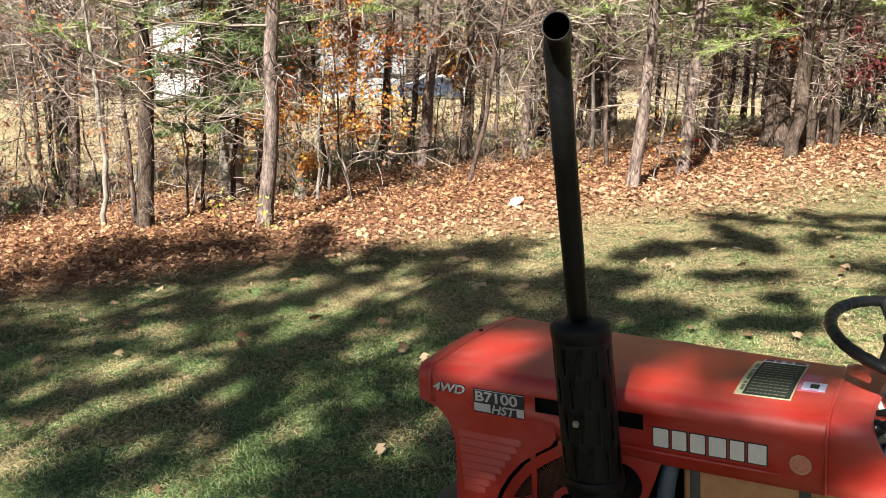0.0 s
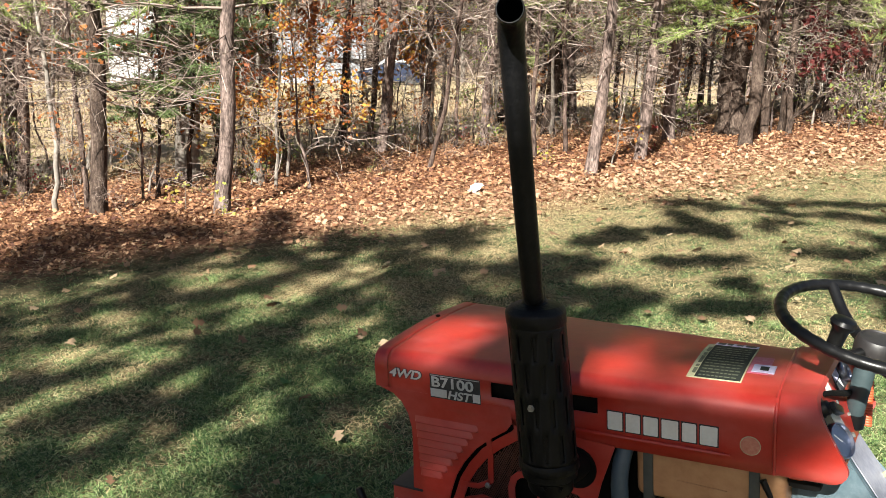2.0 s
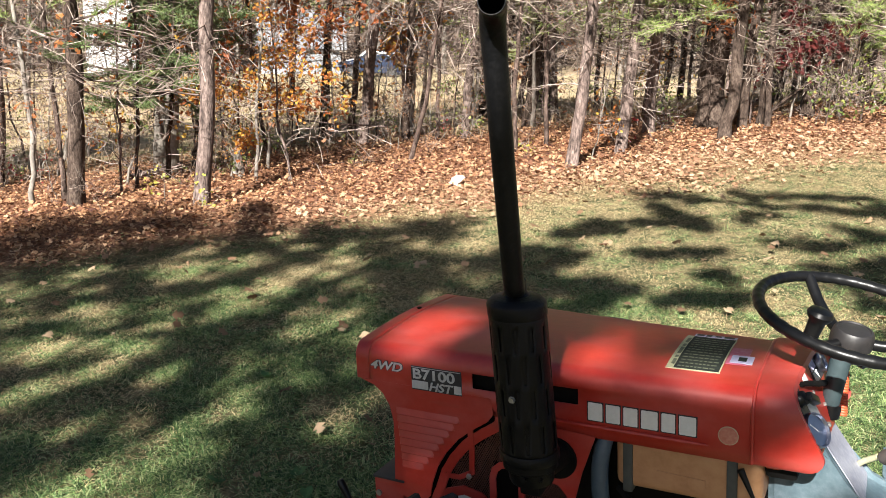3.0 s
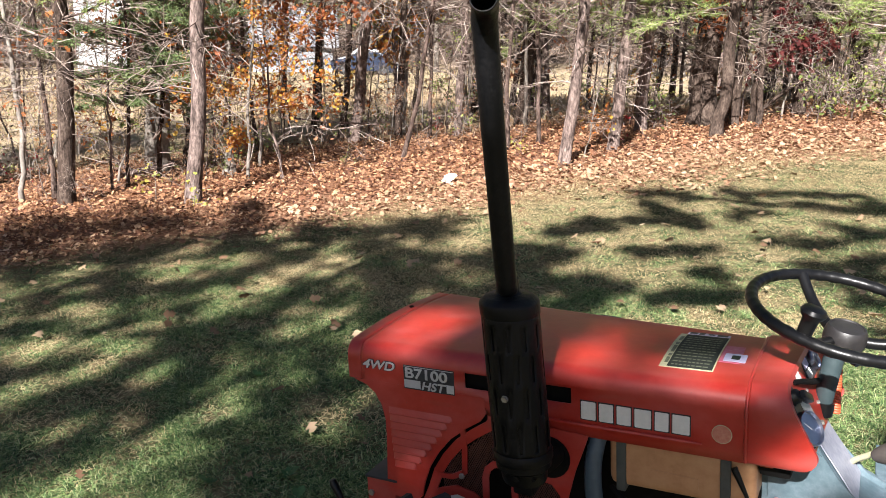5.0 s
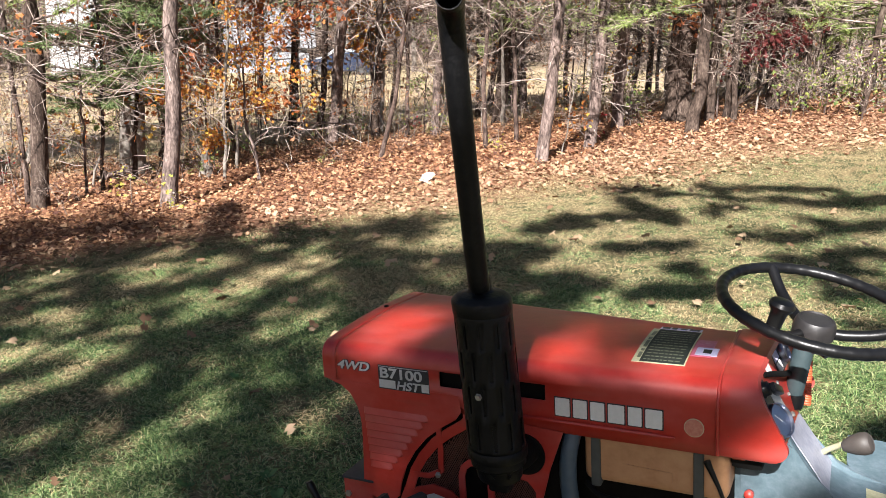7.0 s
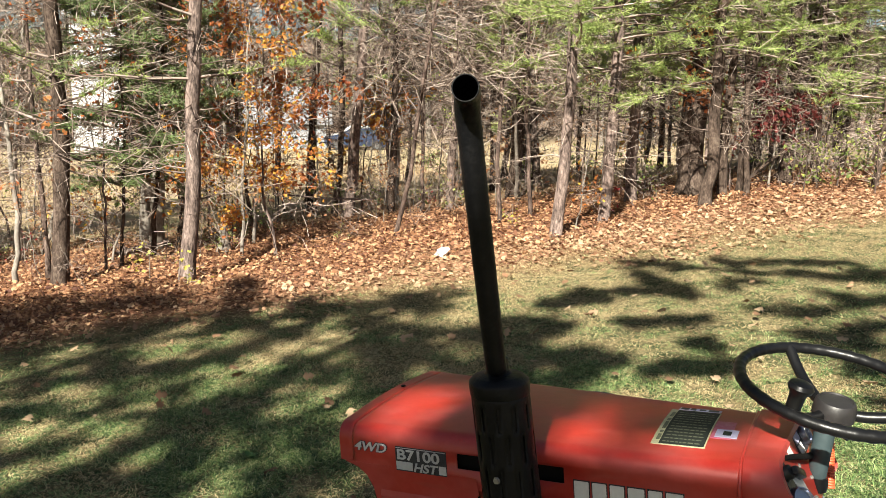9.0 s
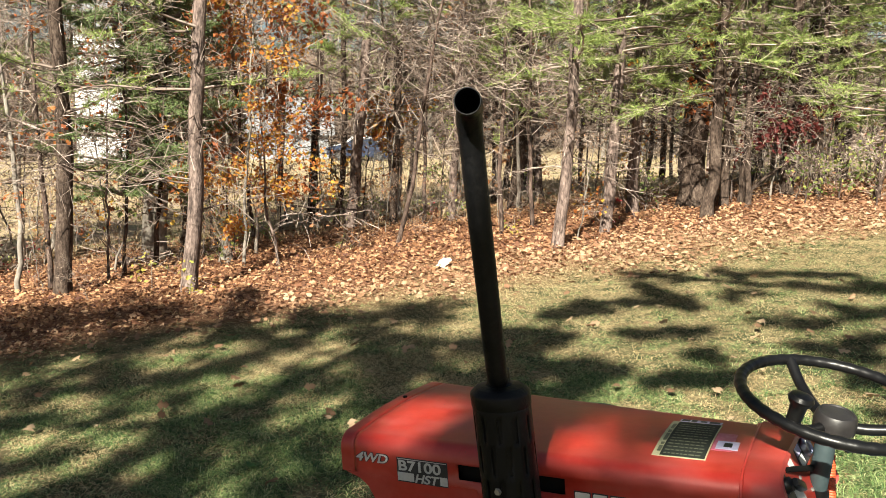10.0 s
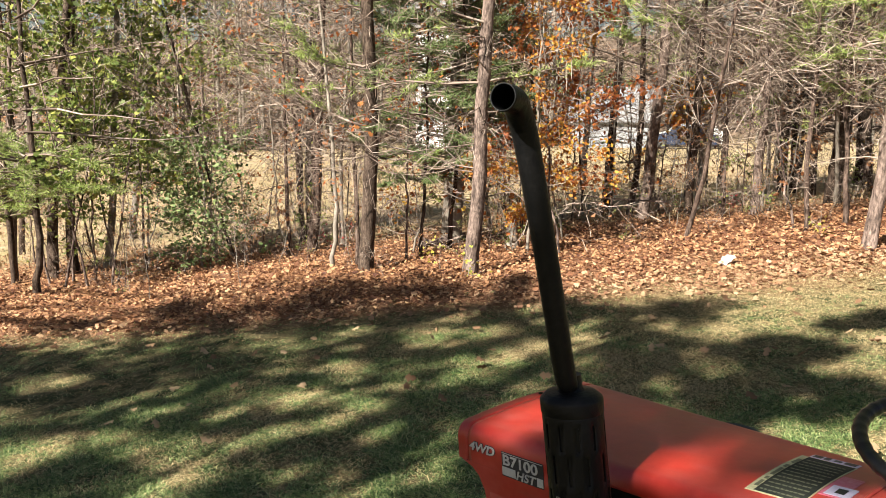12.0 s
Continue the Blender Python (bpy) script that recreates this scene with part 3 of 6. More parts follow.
hardwood((-5.2, 8.78), 0.022, (0.0, 0.0), 205, height=2.6, leaf=ORANGE, count=620, limbs=18, twigs=10, spread=0.7, low=1.0, top=1.8, label="sapling with golden-yellow leaves", name="maple_sapling", size=0.075, rise=0.2)
pine((-6.2, 5.2), 0.03, (0.02, 0.05), 206, height=4.4, live_from=0.9, live=60, reach=0.55, bare=8, bark=BARK_DARK, visible_top=3.6, green=CEDAR, name="young_cedar", label="small green cedar with feathery sprays")
pine((-6.2, 4.75), 0.022, (0.0, 0.0), 226, height=4.2, live_from=0.9, live=56, reach=0.55, bare=10, bark=BARK_DARK, visible_top=3.4, green=CEDAR, name="young_cedar", label="small green cedar with feathery sprays")
pine((-6.45, 5.85), 0.025, (0.0, 0.0), 216, height=4.0, live_from=0.8, live=46, reach=0.5, bare=8, bark=BARK_DARK, visible_top=3.2, green=CEDAR, name="young_cedar", label="small green cedar with feathery sprays")
hardwood((-0.12, 10.25), 0.016, (0.02, 0.0), 207, height=1.6, leaf=RED_LEAF, count=760, limbs=20, twigs=10, spread=0.62, low=0.6, top=1.35, label="sapling with dark red leaves", name="maple_sapling", size=0.075, rise=0.1)
hardwood((-1.02, 9.46), 0.012, (0.0, 0.03), 217, height=3.2, leaf=RUST, count=620, limbs=34, twigs=8, spread=0.3, low=1.1, top=3.1, label="rust-leaved vine climbing a dark cedar trunk", name="climbing_vine", size=0.075, bark=BARK_DARK)
for k, (x, y, h) in enumerate(((0.72, 10.0, 0.95), (1.15, 9.6, 0.8), (0.35, 9.75, 0.7), (1.6, 10.1, 1.1), (-1.55, 9.25, 0.6))):
    hardwood((x, y), 0.012, (0.03, 0.0), 250 + k, height=h, leaf=GREEN_LEAF, count=170, bark=BARK_BROWN, limbs=26, twigs=10, spread=0.5, low=0.08, top=h * 0.85, size=0.045, name="green_bush", label="small leafy green bush at the edge of the fallen leaves")
hardwood((-10.26, 1.6), 0.075, (0.03, 0.1), 208, leaf=GREEN_LEAF, count=1900, limbs=34, twigs=14, spread=1.5, low=1.7, size=0.11, clump=10, label="leafy understorey tree with yellow-green leaves", bark=BARK_DARK)
hardwood((-10.46, 1.92), 0.07, (0.02, 0.07), 209, leaf=GREEN_LEAF, count=1500, limbs=28, twigs=12, spread=1.5, low=1.9, size=0.11, clump=10, bark=BARK_DARK, label="leafy understorey tree with yellow-green leaves")
hardwood((-10.52, 2.4), 0.055, (0.023, 0.079), 210, leaf=GREEN_LEAF, count=1300, limbs=28, twigs=12, spread=1.4, low=1.7, size=0.11, clump=10, label="leafy understorey tree with yellow-green leaves")
hardwood((-13.95, 3.92), 0.075, (0.045, 0.129), 211, leaf=GREEN_LEAF, count=800, limbs=22, twigs=12, spread=1.6, low=1.5, size=0.1)
hardwood((-10.68, 1.22), 0.04, (0.009, 0.044), 212, leaf=GREEN_LEAF, count=500, limbs=20, twigs=12, spread=1.2, low=1.0, size=0.09, bark=BARK)

hardwood((-9.3, 3.5), 0.02, (0.0, 0.0), 213, height=1.9, leaf=CEDAR, count=1500, limbs=40, twigs=14, spread=0.85, low=0.1, top=1.6, size=0.06, name="brown_bush", label="tangled bush with small brown and green leaves")
hardwood((-8.6, 3.0), 0.018, (0.0, 0.0), 214, height=1.8, leaf=CEDAR, count=2000, limbs=44, twigs=14, spread=0.8, low=0.1, top=1.6, size=0.055, name="green_bush", label="tangled bush with small dull green leaves")
hardwood((-9.7, 2.7), 0.018, (0.05, 0.05), 215, height=2.3, leaf=GREEN_LEAF, count=620, limbs=16, twigs=8, spread=0.95, low=1.15, top=1.6, size=0.1, name="leafy_sapling", label="sapling with bright lime-green leaves", rise=0.2)
for k, (x, y, low, high) in enumerate(((-9.0, 1.1, 1.2, 1.7), (-10.4, 1.15, 0.85, 1.7))):
    pine((x, y), 0.045, (0.0, 0.0), 170 + k, height=5.5, live_from=low, live=36, bare=10, bark=BARK_DARK, visible_top=high, reach=0.75, name="young_pine", label="bushy young pine with bright yellow-green needles")
for k in range(7):   # clump of thin stems
    hardwood((-9.6 + 0.16 * k, 1.4 + 0.23 * (k % 4)), 0.016, (rng0.normal() * 0.12, rng0.normal() * 0.12), 220 + k, height=3.2, leaf=GREEN_LEAF, count=120, limbs=16, twigs=9, spread=0.8, low=0.9, top=3.0, size=0.075, name="thin_sapling", label="thin leaning sapling in a dense clump", bark=BARK)

# seedlings, stump and fallen branches on the woodland floor
SCARLET = material("scarlet_leaf", [(0.32, 0.03, 0.035), (0.45, 0.07, 0.07)], 0.6, scale=30, fine=100, bump=0, island=0.85, translucent=0.35, spec=0.3)
YELLOW = material("yellow_leaf", [(0.36, 0.32, 0.06), (0.5, 0.42, 0.1), (0.2, 0.26, 0.06)], 0.6, scale=30, fine=100, bump=0, island=0.85, translucent=0.35, spec=0.3)
for k, (x, y, leaf) in enumerate(((-7.99, 4.83, SCARLET), (-8.3, 4.6, SCARLET), (-4.76, 9.02, SCARLET), (-1.66, 8.07, SCARLET), (-5.29, 4.3, YELLOW), (-4.41, 3.94, YELLOW), (-2.6, 7.3, YELLOW))):
    hardwood((x, y), 0.006, (0.0, 0.0), 240 + k, height=0.3, leaf=leaf, count=24, limbs=6, twigs=3, spread=0.2, low=0.06, top=0.27, size=0.045, name="seedling", label="tiny seedling with scarlet leaves" if leaf is SCARLET else "tiny seedling with yellow leaves")


def floor_branch(points, r, seed, label, bark=None):
    """A dead branch lying or leaning among the trees."""
    rg = np.random.default_rng(seed)
    segs, tips = [], []
    p = [np.array(q, float) for q in points]
    o = p[0].copy()
    for a, b in zip(p, p[1:]):
        n = 5
        for k in range(n):
            q0, q1 = a + (b - a) * k / n, a + (b - a) * (k + 1) / n
            segs.append((*(q0 - o), *(q1 - o), r, r * 0.95))
            if rg.uniform() < 0.7:
                limb(rg, q0 - o, (b - a) + rg.normal(size=3) * 0.8, 0.5 * rg.uniform(0.5, 1.2), r * 0.5, segs, tips, 4, 3)
    ob = new("fallen_branch", tubes("fallen_branch", segs, 6))
    ob.data.materials.append(bark or BARK)
    ob.location = o
    return tagged(ob, label, "branch")


floor_branch([(-5.6, 6.65, 0.34), (-5.21, 7.08, 0.28), (-4.71, 7.54, 0.26)], 0.012, 51, "pale dead branch caught low between the trunks")
floor_branch([(-0.42, 9.72, 0.6), (-0.2, 10.0, 0.85), (0.02, 10.4, 1.06)], 0.022, 52, "dark dead branch leaning among the cedars", BARK_DARK)
floor_branch([(-6.56, 4.99, -0.33), (-6.6, 5.4, -0.3), (-6.66, 5.84, -0.28)], 0.05, 53, "grey weathered log lying on fallen leaves")
stump = new("tree_stump", trunk_mesh("tree_stump", 0.45, 0.1, (0.02, 0.0), np.random.default_rng(61), 12, 10))
stump.data.materials.append(BARK_GREY)
stump.location = (-5.48, 5.58, float(ground_z(-5.48, 5.58)))
tagged(stump, "short grey tree stump among fallen leaves", "stump")

# crooked understorey trees, whose fine pale branches make the tangle between the trunks
CROOKED = []
for k in range(5):
    leaf, count = ((None, 0), (RUST, 130), (None, 0), (BROWN_LEAF, 160), (RUST, 230))[k]
    CROOKED.append(hardwood(((-9.6, 5.2), (-7.3, 6.9), (-5.6, 9.6), (-4.6, 9.9), (-3.2, 10.6))[k], 0.03, ((0.1, -0.06, 0.03, -0.1, 0.05)[k], 0.03), 270 + k, height=5.0, leaf=leaf, count=count, limbs=42, twigs=19, spread=1.7, low=1.1, top=4.8,
                            size=0.052, name="crooked_tree", label="crooked understorey tree with a tangle of fine pale branches", bark=BARK_GREY if k % 2 else BARK_BROWN, rise=0.3))
tangle_rng = np.random.default_rng(17)
tangle = 0
while tangle < 17:
    x, y = tangle_rng.uniform(-13, -1), tangle_rng.uniform(3, 14)
    s = beyond(x, y)
    way = math.degrees(math.atan2(y + 1.49, x - 1.03))
    if not (2.6 < s < 6.5 and 108 < way < 158) or 123.5 < way < 128.5 or 138 < way < 142.5:
        continue
    copy_thing(CROOKED[tangle % 5], pose(x, y, float(ground_z(x, y)), tangle_rng.normal() * 6, tangle_rng.normal() * 6, tangle_rng.uniform(0, 360)))
    tangle += 1

# bare saplings and brush, a few kinds repeated
rng = np.random.default_rng(7)
KINDS = []
for k in range(7):
    leaf, count = ((None, 0), (BROWN_LEAF, 60), (None, 0), (BROWN_LEAF, 140), (None, 0), (GREEN_LEAF, 160), (ORANGE, 50))[k]
    KINDS.append(hardwood((-7.5 + k * 0.9, 9.0 + 0.4 * k), 0.012 + 0.003 * (k % 3), (rng.normal() * 0.05, rng.normal() * 0.05), 300 + k, height=2.6 + 0.4 * (k % 4), leaf=leaf, count=count,
                          limbs=17, twigs=12, spread=0.85, low=0.25, top=3.3, name="bare_sapling", label="thin bare sapling with tangled twigs", bark=(BARK_GREY, BARK, BARK_DARK)[k % 3], rmin=0.0028))
placed = 0
while placed < 92:
    x, y = rng.uniform(-16, 4.5), rng.uniform(0, 17)
    s = beyond(x, y)
    if not 1.6 < s < 7.5 or (s < 3.0 and rng.uniform() < 0.75):
        continue
    way = math.degrees(math.atan2(y + 1.49, x - 1.03))
    if (124.0 < way < 127.5 or 134 < way < 150) and rng.uniform() < 0.5 or 147 < way < 163 and rng.uniform() < 0.8:
        continue
    if s < 3.2 and 139 < way < 151:
        continue
    m = pose(x, y, float(ground_z(x, y)), rng.normal() * 5, rng.normal() * 5, rng.uniform(0, 360)) @ Matrix.Scale(rng.uniform(0.55, 1.25), 4)
    o = copy_thing(KINDS[rng.integers(0, 7)], m)
    o.scale = [m.to_scale()[0]] * 3
    placed += 1


thicket = 0
while thicket < 16:    # twiggy thicket in front of the far house
    x, y = rng.uniform(-14, -3), rng.uniform(1.5, 13)
    s = beyond(x, y)
    way = math.degrees(math.atan2(y + 1.49, x - 1.03))
    if not (1.9 < s < 6.0 and 129 < way < 153) or (139.3 < way < 141.3 and rng.uniform() < 0.5):
        continue
    m = pose(x, y, float(ground_z(x, y)), rng.normal() * 7, rng.normal() * 7, rng.uniform(0, 360)) @ Matrix.Scale(rng.uniform(0.6, 1.15), 4)
    o = copy_thing(KINDS[rng.integers(0, 7)], m)
    o.scale = [m.to_scale()[0]] * 3
    thicket += 1
brush = 0
while brush < 95:    # low brush and weeds along the wood's edge
    x, y = rng.uniform(-12, 3.5), rng.uniform(1.5, 11.5)
    s = beyond(x, y)
    if not 1.4 < s < 4.8 or (s < 2.2 and rng.uniform() < 0.7) or (-3.6 < x < -0.2 and s < 2.6) or (x > -4.5 and s > 2.4 and rng.uniform() < 0.6):
        continue
    m = pose(x, y, float(ground_z(x, y)), rng.normal() * 14, rng.normal() * 14, rng.uniform(0, 360)) @ Matrix.Scale(rng.uniform(0.16, 0.42), 4)
    o = copy_thing(KINDS[(0, 1, 3, 5, 3, 1, 5)[rng.integers(0, 7)]], m)
    o.scale = [m.to_scale()[0]] * 3
    o.name = "low_brush"
    tagged(o, "low tangle of brush among the fallen leaves", "brush", "brush at the wood's edge")
    brush += 1

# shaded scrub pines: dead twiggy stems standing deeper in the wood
# twig bark in a darker copy, the wood's shade put into its colour
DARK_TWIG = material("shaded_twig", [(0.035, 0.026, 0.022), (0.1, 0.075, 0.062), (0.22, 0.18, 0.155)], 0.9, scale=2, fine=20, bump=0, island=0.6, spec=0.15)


def scrub_pine(k):
    rg = np.random.default_rng(600 + k)
    tree = new("scrub_pine")
    h = rg.uniform(5.5, 8)
    lean = rg.normal(size=2) * 0.03
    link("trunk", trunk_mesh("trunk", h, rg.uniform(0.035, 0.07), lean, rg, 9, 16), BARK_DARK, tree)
    segs, tips = [], []
    for _ in range(56):
        z, a = rg.uniform(0.9, 5.2), rg.uniform(0, 6.283)
        limb(rg, (lean[0] * z, lean[1] * z, z), (math.cos(a), math.sin(a), rg.uniform(-0.3, 0.4)), rg.uniform(0.5, 1.5), 0.012, segs, tips, 6, 11, -0.02, 0.9, True, 0.003)
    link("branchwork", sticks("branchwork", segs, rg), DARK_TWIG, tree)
    segs, tips = [], []
    for _ in range(7 + 3 * k):
        z, a = rg.uniform(2.6, 5.5), rg.uniform(0, 6.283)
        bough(rg, (lean[0] * z, lean[1] * z, z), (math.cos(a), math.sin(a), rg.uniform(-0.05, 0.3)), rg.uniform(0.7, 1.5), 0.014, segs, tips)
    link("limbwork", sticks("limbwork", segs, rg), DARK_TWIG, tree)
    t = np.array(tips)
    link("needle_foliage", needles("needle_foliage", t[:, :3], t[:, 3:], rg, 13, 0.08, 0.0052, 0.12), NEEDLE, tree)
    return tagged(tree, "shaded scrub pine with a tangle of dead twigs", "tree", "scrub pines in the wood")


SCRUB = [scrub_pine(k) for k in range(4)]
rng = np.random.default_rng(13)
placed = 0
while placed < 46:
    x, y = rng.uniform(-17, 5.5), rng.uniform(2, 22)
    s = beyond(x, y)
    way = math.degrees(math.atan2(y + 1.49, x - 1.03))
    near = 4.0 if way < 122 else 4.6
    if not near < s < (11 if way < 122 else 8) or 123.5 < way < 128 or (117 < way < 129 and rng.uniform() < 0.8) or 138 < way < 142.5 or 150 < way < 161 or (way > 128 and rng.uniform() < 0.45) or (way < 108 and rng.uniform() < 0.5):
        continue
    m = pose(x, y, float(ground_z(x, y)) - 0.05, 0, 0, rng.uniform(0, 360)) @ Matrix.Scale(rng.uniform(0.75, 1.15), 4)
    if placed < 4:
        SCRUB[placed].matrix_world = m
    else:
        o = copy_thing(SCRUB[rng.integers(0, 4)], m)
        o.scale = [m.to_scale()[0]] * 3
    placed += 1


# ---- the far wood behind the field ----
def far_tree(k, leaf, count, evergreen=False):
    rg = np.random.default_rng(500 + k)
    tree = new("far_tree" if not evergreen else "far_pine")
    h = rg.uniform(13, 18)
    link("trunk", trunk_mesh("trunk", h, rg.uniform(0.1, 0.19), rg.normal(size=2) * 0.015, rg, 8, 12), BARK_GREY if not evergreen else BARK, tree)
    segs, tips = [], []
    for _ in range(40 if not evergreen else 28):
        z, a = 0.8 + (h - 1.5) * rg.uniform() ** 1.25, rg.uniform(0, 6.283)
        limb(rg, (0, 0, z), (math.cos(a), math.sin(a), rg.uniform(0, 0.8)), rg.uniform(1.4, 3.8), 0.035, segs, tips, 6, 10, 0.01, 0.8, True, 0.013)
    link("branchwork", ribbons("branchwork", segs, rg), TWIG, tree)
    s = np.array(segs)[rg.integers(0, len(segs), count)]
    if evergreen:
        keep = s[s[:, 2] > 2.0]
        d = keep[:, 3:6] - keep[:, :3]
        link("needle_foliage", needles("needle_foliage", keep[:, 3:6], d / (np.linalg.norm(d, axis=1, keepdims=True) + 1e-6), rg, 8, 0.26, 0.02), NEEDLE, tree)
    elif count:
        link("foliage", leaves("foliage", s[:, :3] + rg.normal(size=(count, 3)) * 0.15, 0.16, rg, 0.3), leaf, tree)
    return tagged(tree, "distant bare wood tree with grey trunk" if not evergreen else "distant green pine of the far wood", "tree", "trees of the far wood")


FAR = [far_tree(0, BROWN_LEAF, 300), far_tree(1, ORANGE, 350), far_tree(2, BROWN_LEAF, 700), far_tree(3, None, 0), far_tree(4, NEEDLE, 480, True), far_tree(5, RED_LEAF, 200)]
spots = 0
rng = np.random.default_rng(11)
while spots < 270:
    a = radians(rng.uniform(62, 175))
    d = 58 + 34 * rng.uniform() ** 1.4 if a > radians(100) else 26 + 45 * rng.uniform()
    x, y = 1 + d * math.cos(a), -1.5 + d * math.sin(a)
    if beyond(x, y) < 8 or (122 < math.degrees(a) < 131 and d < 72):
        continue
    k = rng.integers(0, 6) if a > radians(112) else (4, 4, 0, 2, 4, 3)[rng.integers(0, 6)]
    m = pose(x, y, float(ground_z(x, y)) - 0.1, 0, 0, rng.uniform(0, 360)) @ Matrix.Scale(rng.uniform(0.75, 1.2), 4)
    if spots < 6:
        FAR[spots].matrix_world = pose(x, y, float(ground_z(x, y)) - 0.1)
    else:
        o = copy_thing(FAR[k], m)
        o.scale = [m.to_scale()[0]] * 3
    spots += 1


# unseen trees added behind the camera, beyond the shade trees, to block low skylight
spots = 0
while spots < 58:
    a, d = radians(rng.uniform(178, 362)), rng.uniform(27, 48)
    x, y = 1 + d * math.cos(a), -1.5 + d * math.sin(a)
    o = copy_thing(FAR[(4, 2, 0, 4, 1)[spots % 5]], pose(x, y, float(ground_z(x, y)) - 0.1, 0, 0, rng.uniform(0, 360)))
    o.scale = [rng.uniform(0.8, 1.05)] * 3
    spots += 1


# ---- the trees behind the camera, whose limbs shade the lawn and the tractor ----
SHADE_A = [  # ground strips that lie in shade: x0, y0, x1, y1, half width, density
    (-4.0, 1.1, -3.6, 1.9, 0.28, 8), (-5.5, 2.0, -3.1, 2.8, 0.33, 8), (-6.2, 3.0, -5.0, 3.5, 0.3, 8), (-5.4, 0.2, -4.2, 2.6, 0.4, 8),
    (-4.1, -0.1, -4.2, 1.0, 0.35, 8), (-5.2, 2.7, -5.0, 3.7, 0.35, 8), (-3.5, 2.1, -4.3, 3.5, 0.3, 8), (-2.6, -0.3, -2.5, 0.2, 0.3, 8),
]
SHADE_B = [
    (-1.8, 0.1, -1.9, 1.8, 0.2, 6), (-1.9, 1.8, -2.0, 4.0, 0.2, 6), (-1.3, 1.3, -0.6, 0.9, 0.35, 6), (-1.0, 0.5, -0.6, 0.7, 0.3, 7),
    (-3.0, 3.0, -1.9, 4.0, 0.2, 6), (-1.3, 2.4, -1.4, 3.2, 0.25, 5), (-0.97, 2.45, -0.2, 2.6, 0.1, 4), (-0.62, 2.74, -0.1, 2.9, 0.07, 3), (-0.59, 4.5, -0.05, 4.6, 0.05, 3), (-0.92, 3.95, -0.72, 4.4, 0.09, 4), (-1.01, 3.53, -0.57, 3.56, 0.11, 4), (-0.9, 3.2, -0.72, 3.22, 0.07, 4), (-0.6, 2.97, -0.13, 3.0, 0.11, 4),
]
SHADE_C = [
    (-0.71, 5.4, -0.04, 5.26, 0.12, 3), (-0.54, 5.05, 0.04, 4.4, 0.07, 3), (0.0, 5.72, 0.13, 5.63, 0.1, 3), (0.13, 5.34, 0.32, 5.17, 0.12, 3), (0.2, 4.75, 0.37, 4.83, 0.08, 3),
    (0.36, 5.59, 0.94, 5.66, 0.1, 3), (0.48, 5.2, 1.1, 5.15, 0.11, 3), (0.6, 4.14, 0.94, 4.05, 0.09, 3), (0.91, 4.53, 1.1, 4.44, 0.09, 3), (0.76, 3.62, 1.05, 3.65, 0.06, 3),
    (1.04, 3.85, 1.34, 3.91, 0.09, 3), (0.94, 3.42, 1.28, 3.5, 0.08, 3), (0.12, 2.85, 0.48, 2.94, 0.08, 3), (1.05, 4.47, 1.45, 4.6, 0.1, 3), (1.1, 5.2, 1.7, 5.3, 0.12, 3), (1.02, 3.08, 1.45, 3.15, 0.1, 3), (1.2, 2.62, 1.4, 2.66, 0.08, 3), (1.22, 1.58, 1.4, 1.62, 0.05, 3),
    (-0.62, 0.66, -0.3, 0.72, 0.13, 5), (-0.5, 0.92, -0.35, 1.02, 0.1, 5), (-0.62, 1.12, -0.45, 1.2, 0.09, 4),
]
SHADE_HOOD = [
    (-0.25, 0.7, 0.74, 0.72, 0.12, 8), (-0.2, 0.88, 0.72, 0.9, 0.1, 9), (-0.05, 1.42, 0.12, 1.5, 0.05, 2),
    (0.3, 1.52, 0.6, 1.54, 0.06, 2), (0.28, 1.0, 0.74, 1.0, 0.05, 5), (0.79, 1.0, 0.85, 1.07, 0.045, 4), (1.05, 0.8, 1.35, 0.88, 0.07, 5), (-0.16, 1.1, -0.12, 1.3, 0.05, 3), (-0.1, 1.38, 0.75, 1.42, 0.06, 2), (0.15, 1.24, 0.4, 1.26, 0.035, 3), (0.16, 1.12, 0.3, 1.14, 0.035, 3), (0.7, 1.22, 0.76, 1.32, 0.04, 2), (0.26, 1.19, 0.34, 1.2, 0.035, 2), (0.5, 1.22, 0.64, 1.24, 0.035, 2),
    (0.01, 3.8, 0.14, 3.82, 0.09, 4), (-0.25, 3.65, -0.1, 3.67, 0.07, 4), (0.22, 2.97, 0.5, 2.99, 0.07, 4), (0.24, 3.31, 0.34, 3.31, 0.06, 4),
]


GAPS = [(0.02, 1.17, 0.1), (-0.04, 1.16, 0.06), (0.06, 1.29, 0.05), (0.42, 1.15, 0.065), (0.47, 1.18, 0.05), (0.6, 1.11, 0.065), (0.68, 1.1, 0.045), (0.53, 1.1, 0.04), (0.5, 1.16, 0.04), (0.8, 1.2, 0.05), (0.12, 0.69, 0.05), (0.9, 0.92, 0.075)]   # sun flecks on the hood

THIN = [(0.4, 1.23, 0.62, 0.19, 0.27), (-2.2, 1.5, 1.7, 1.4, 0.58)]   # the crown is thin here: middle, half sizes, share of leaves

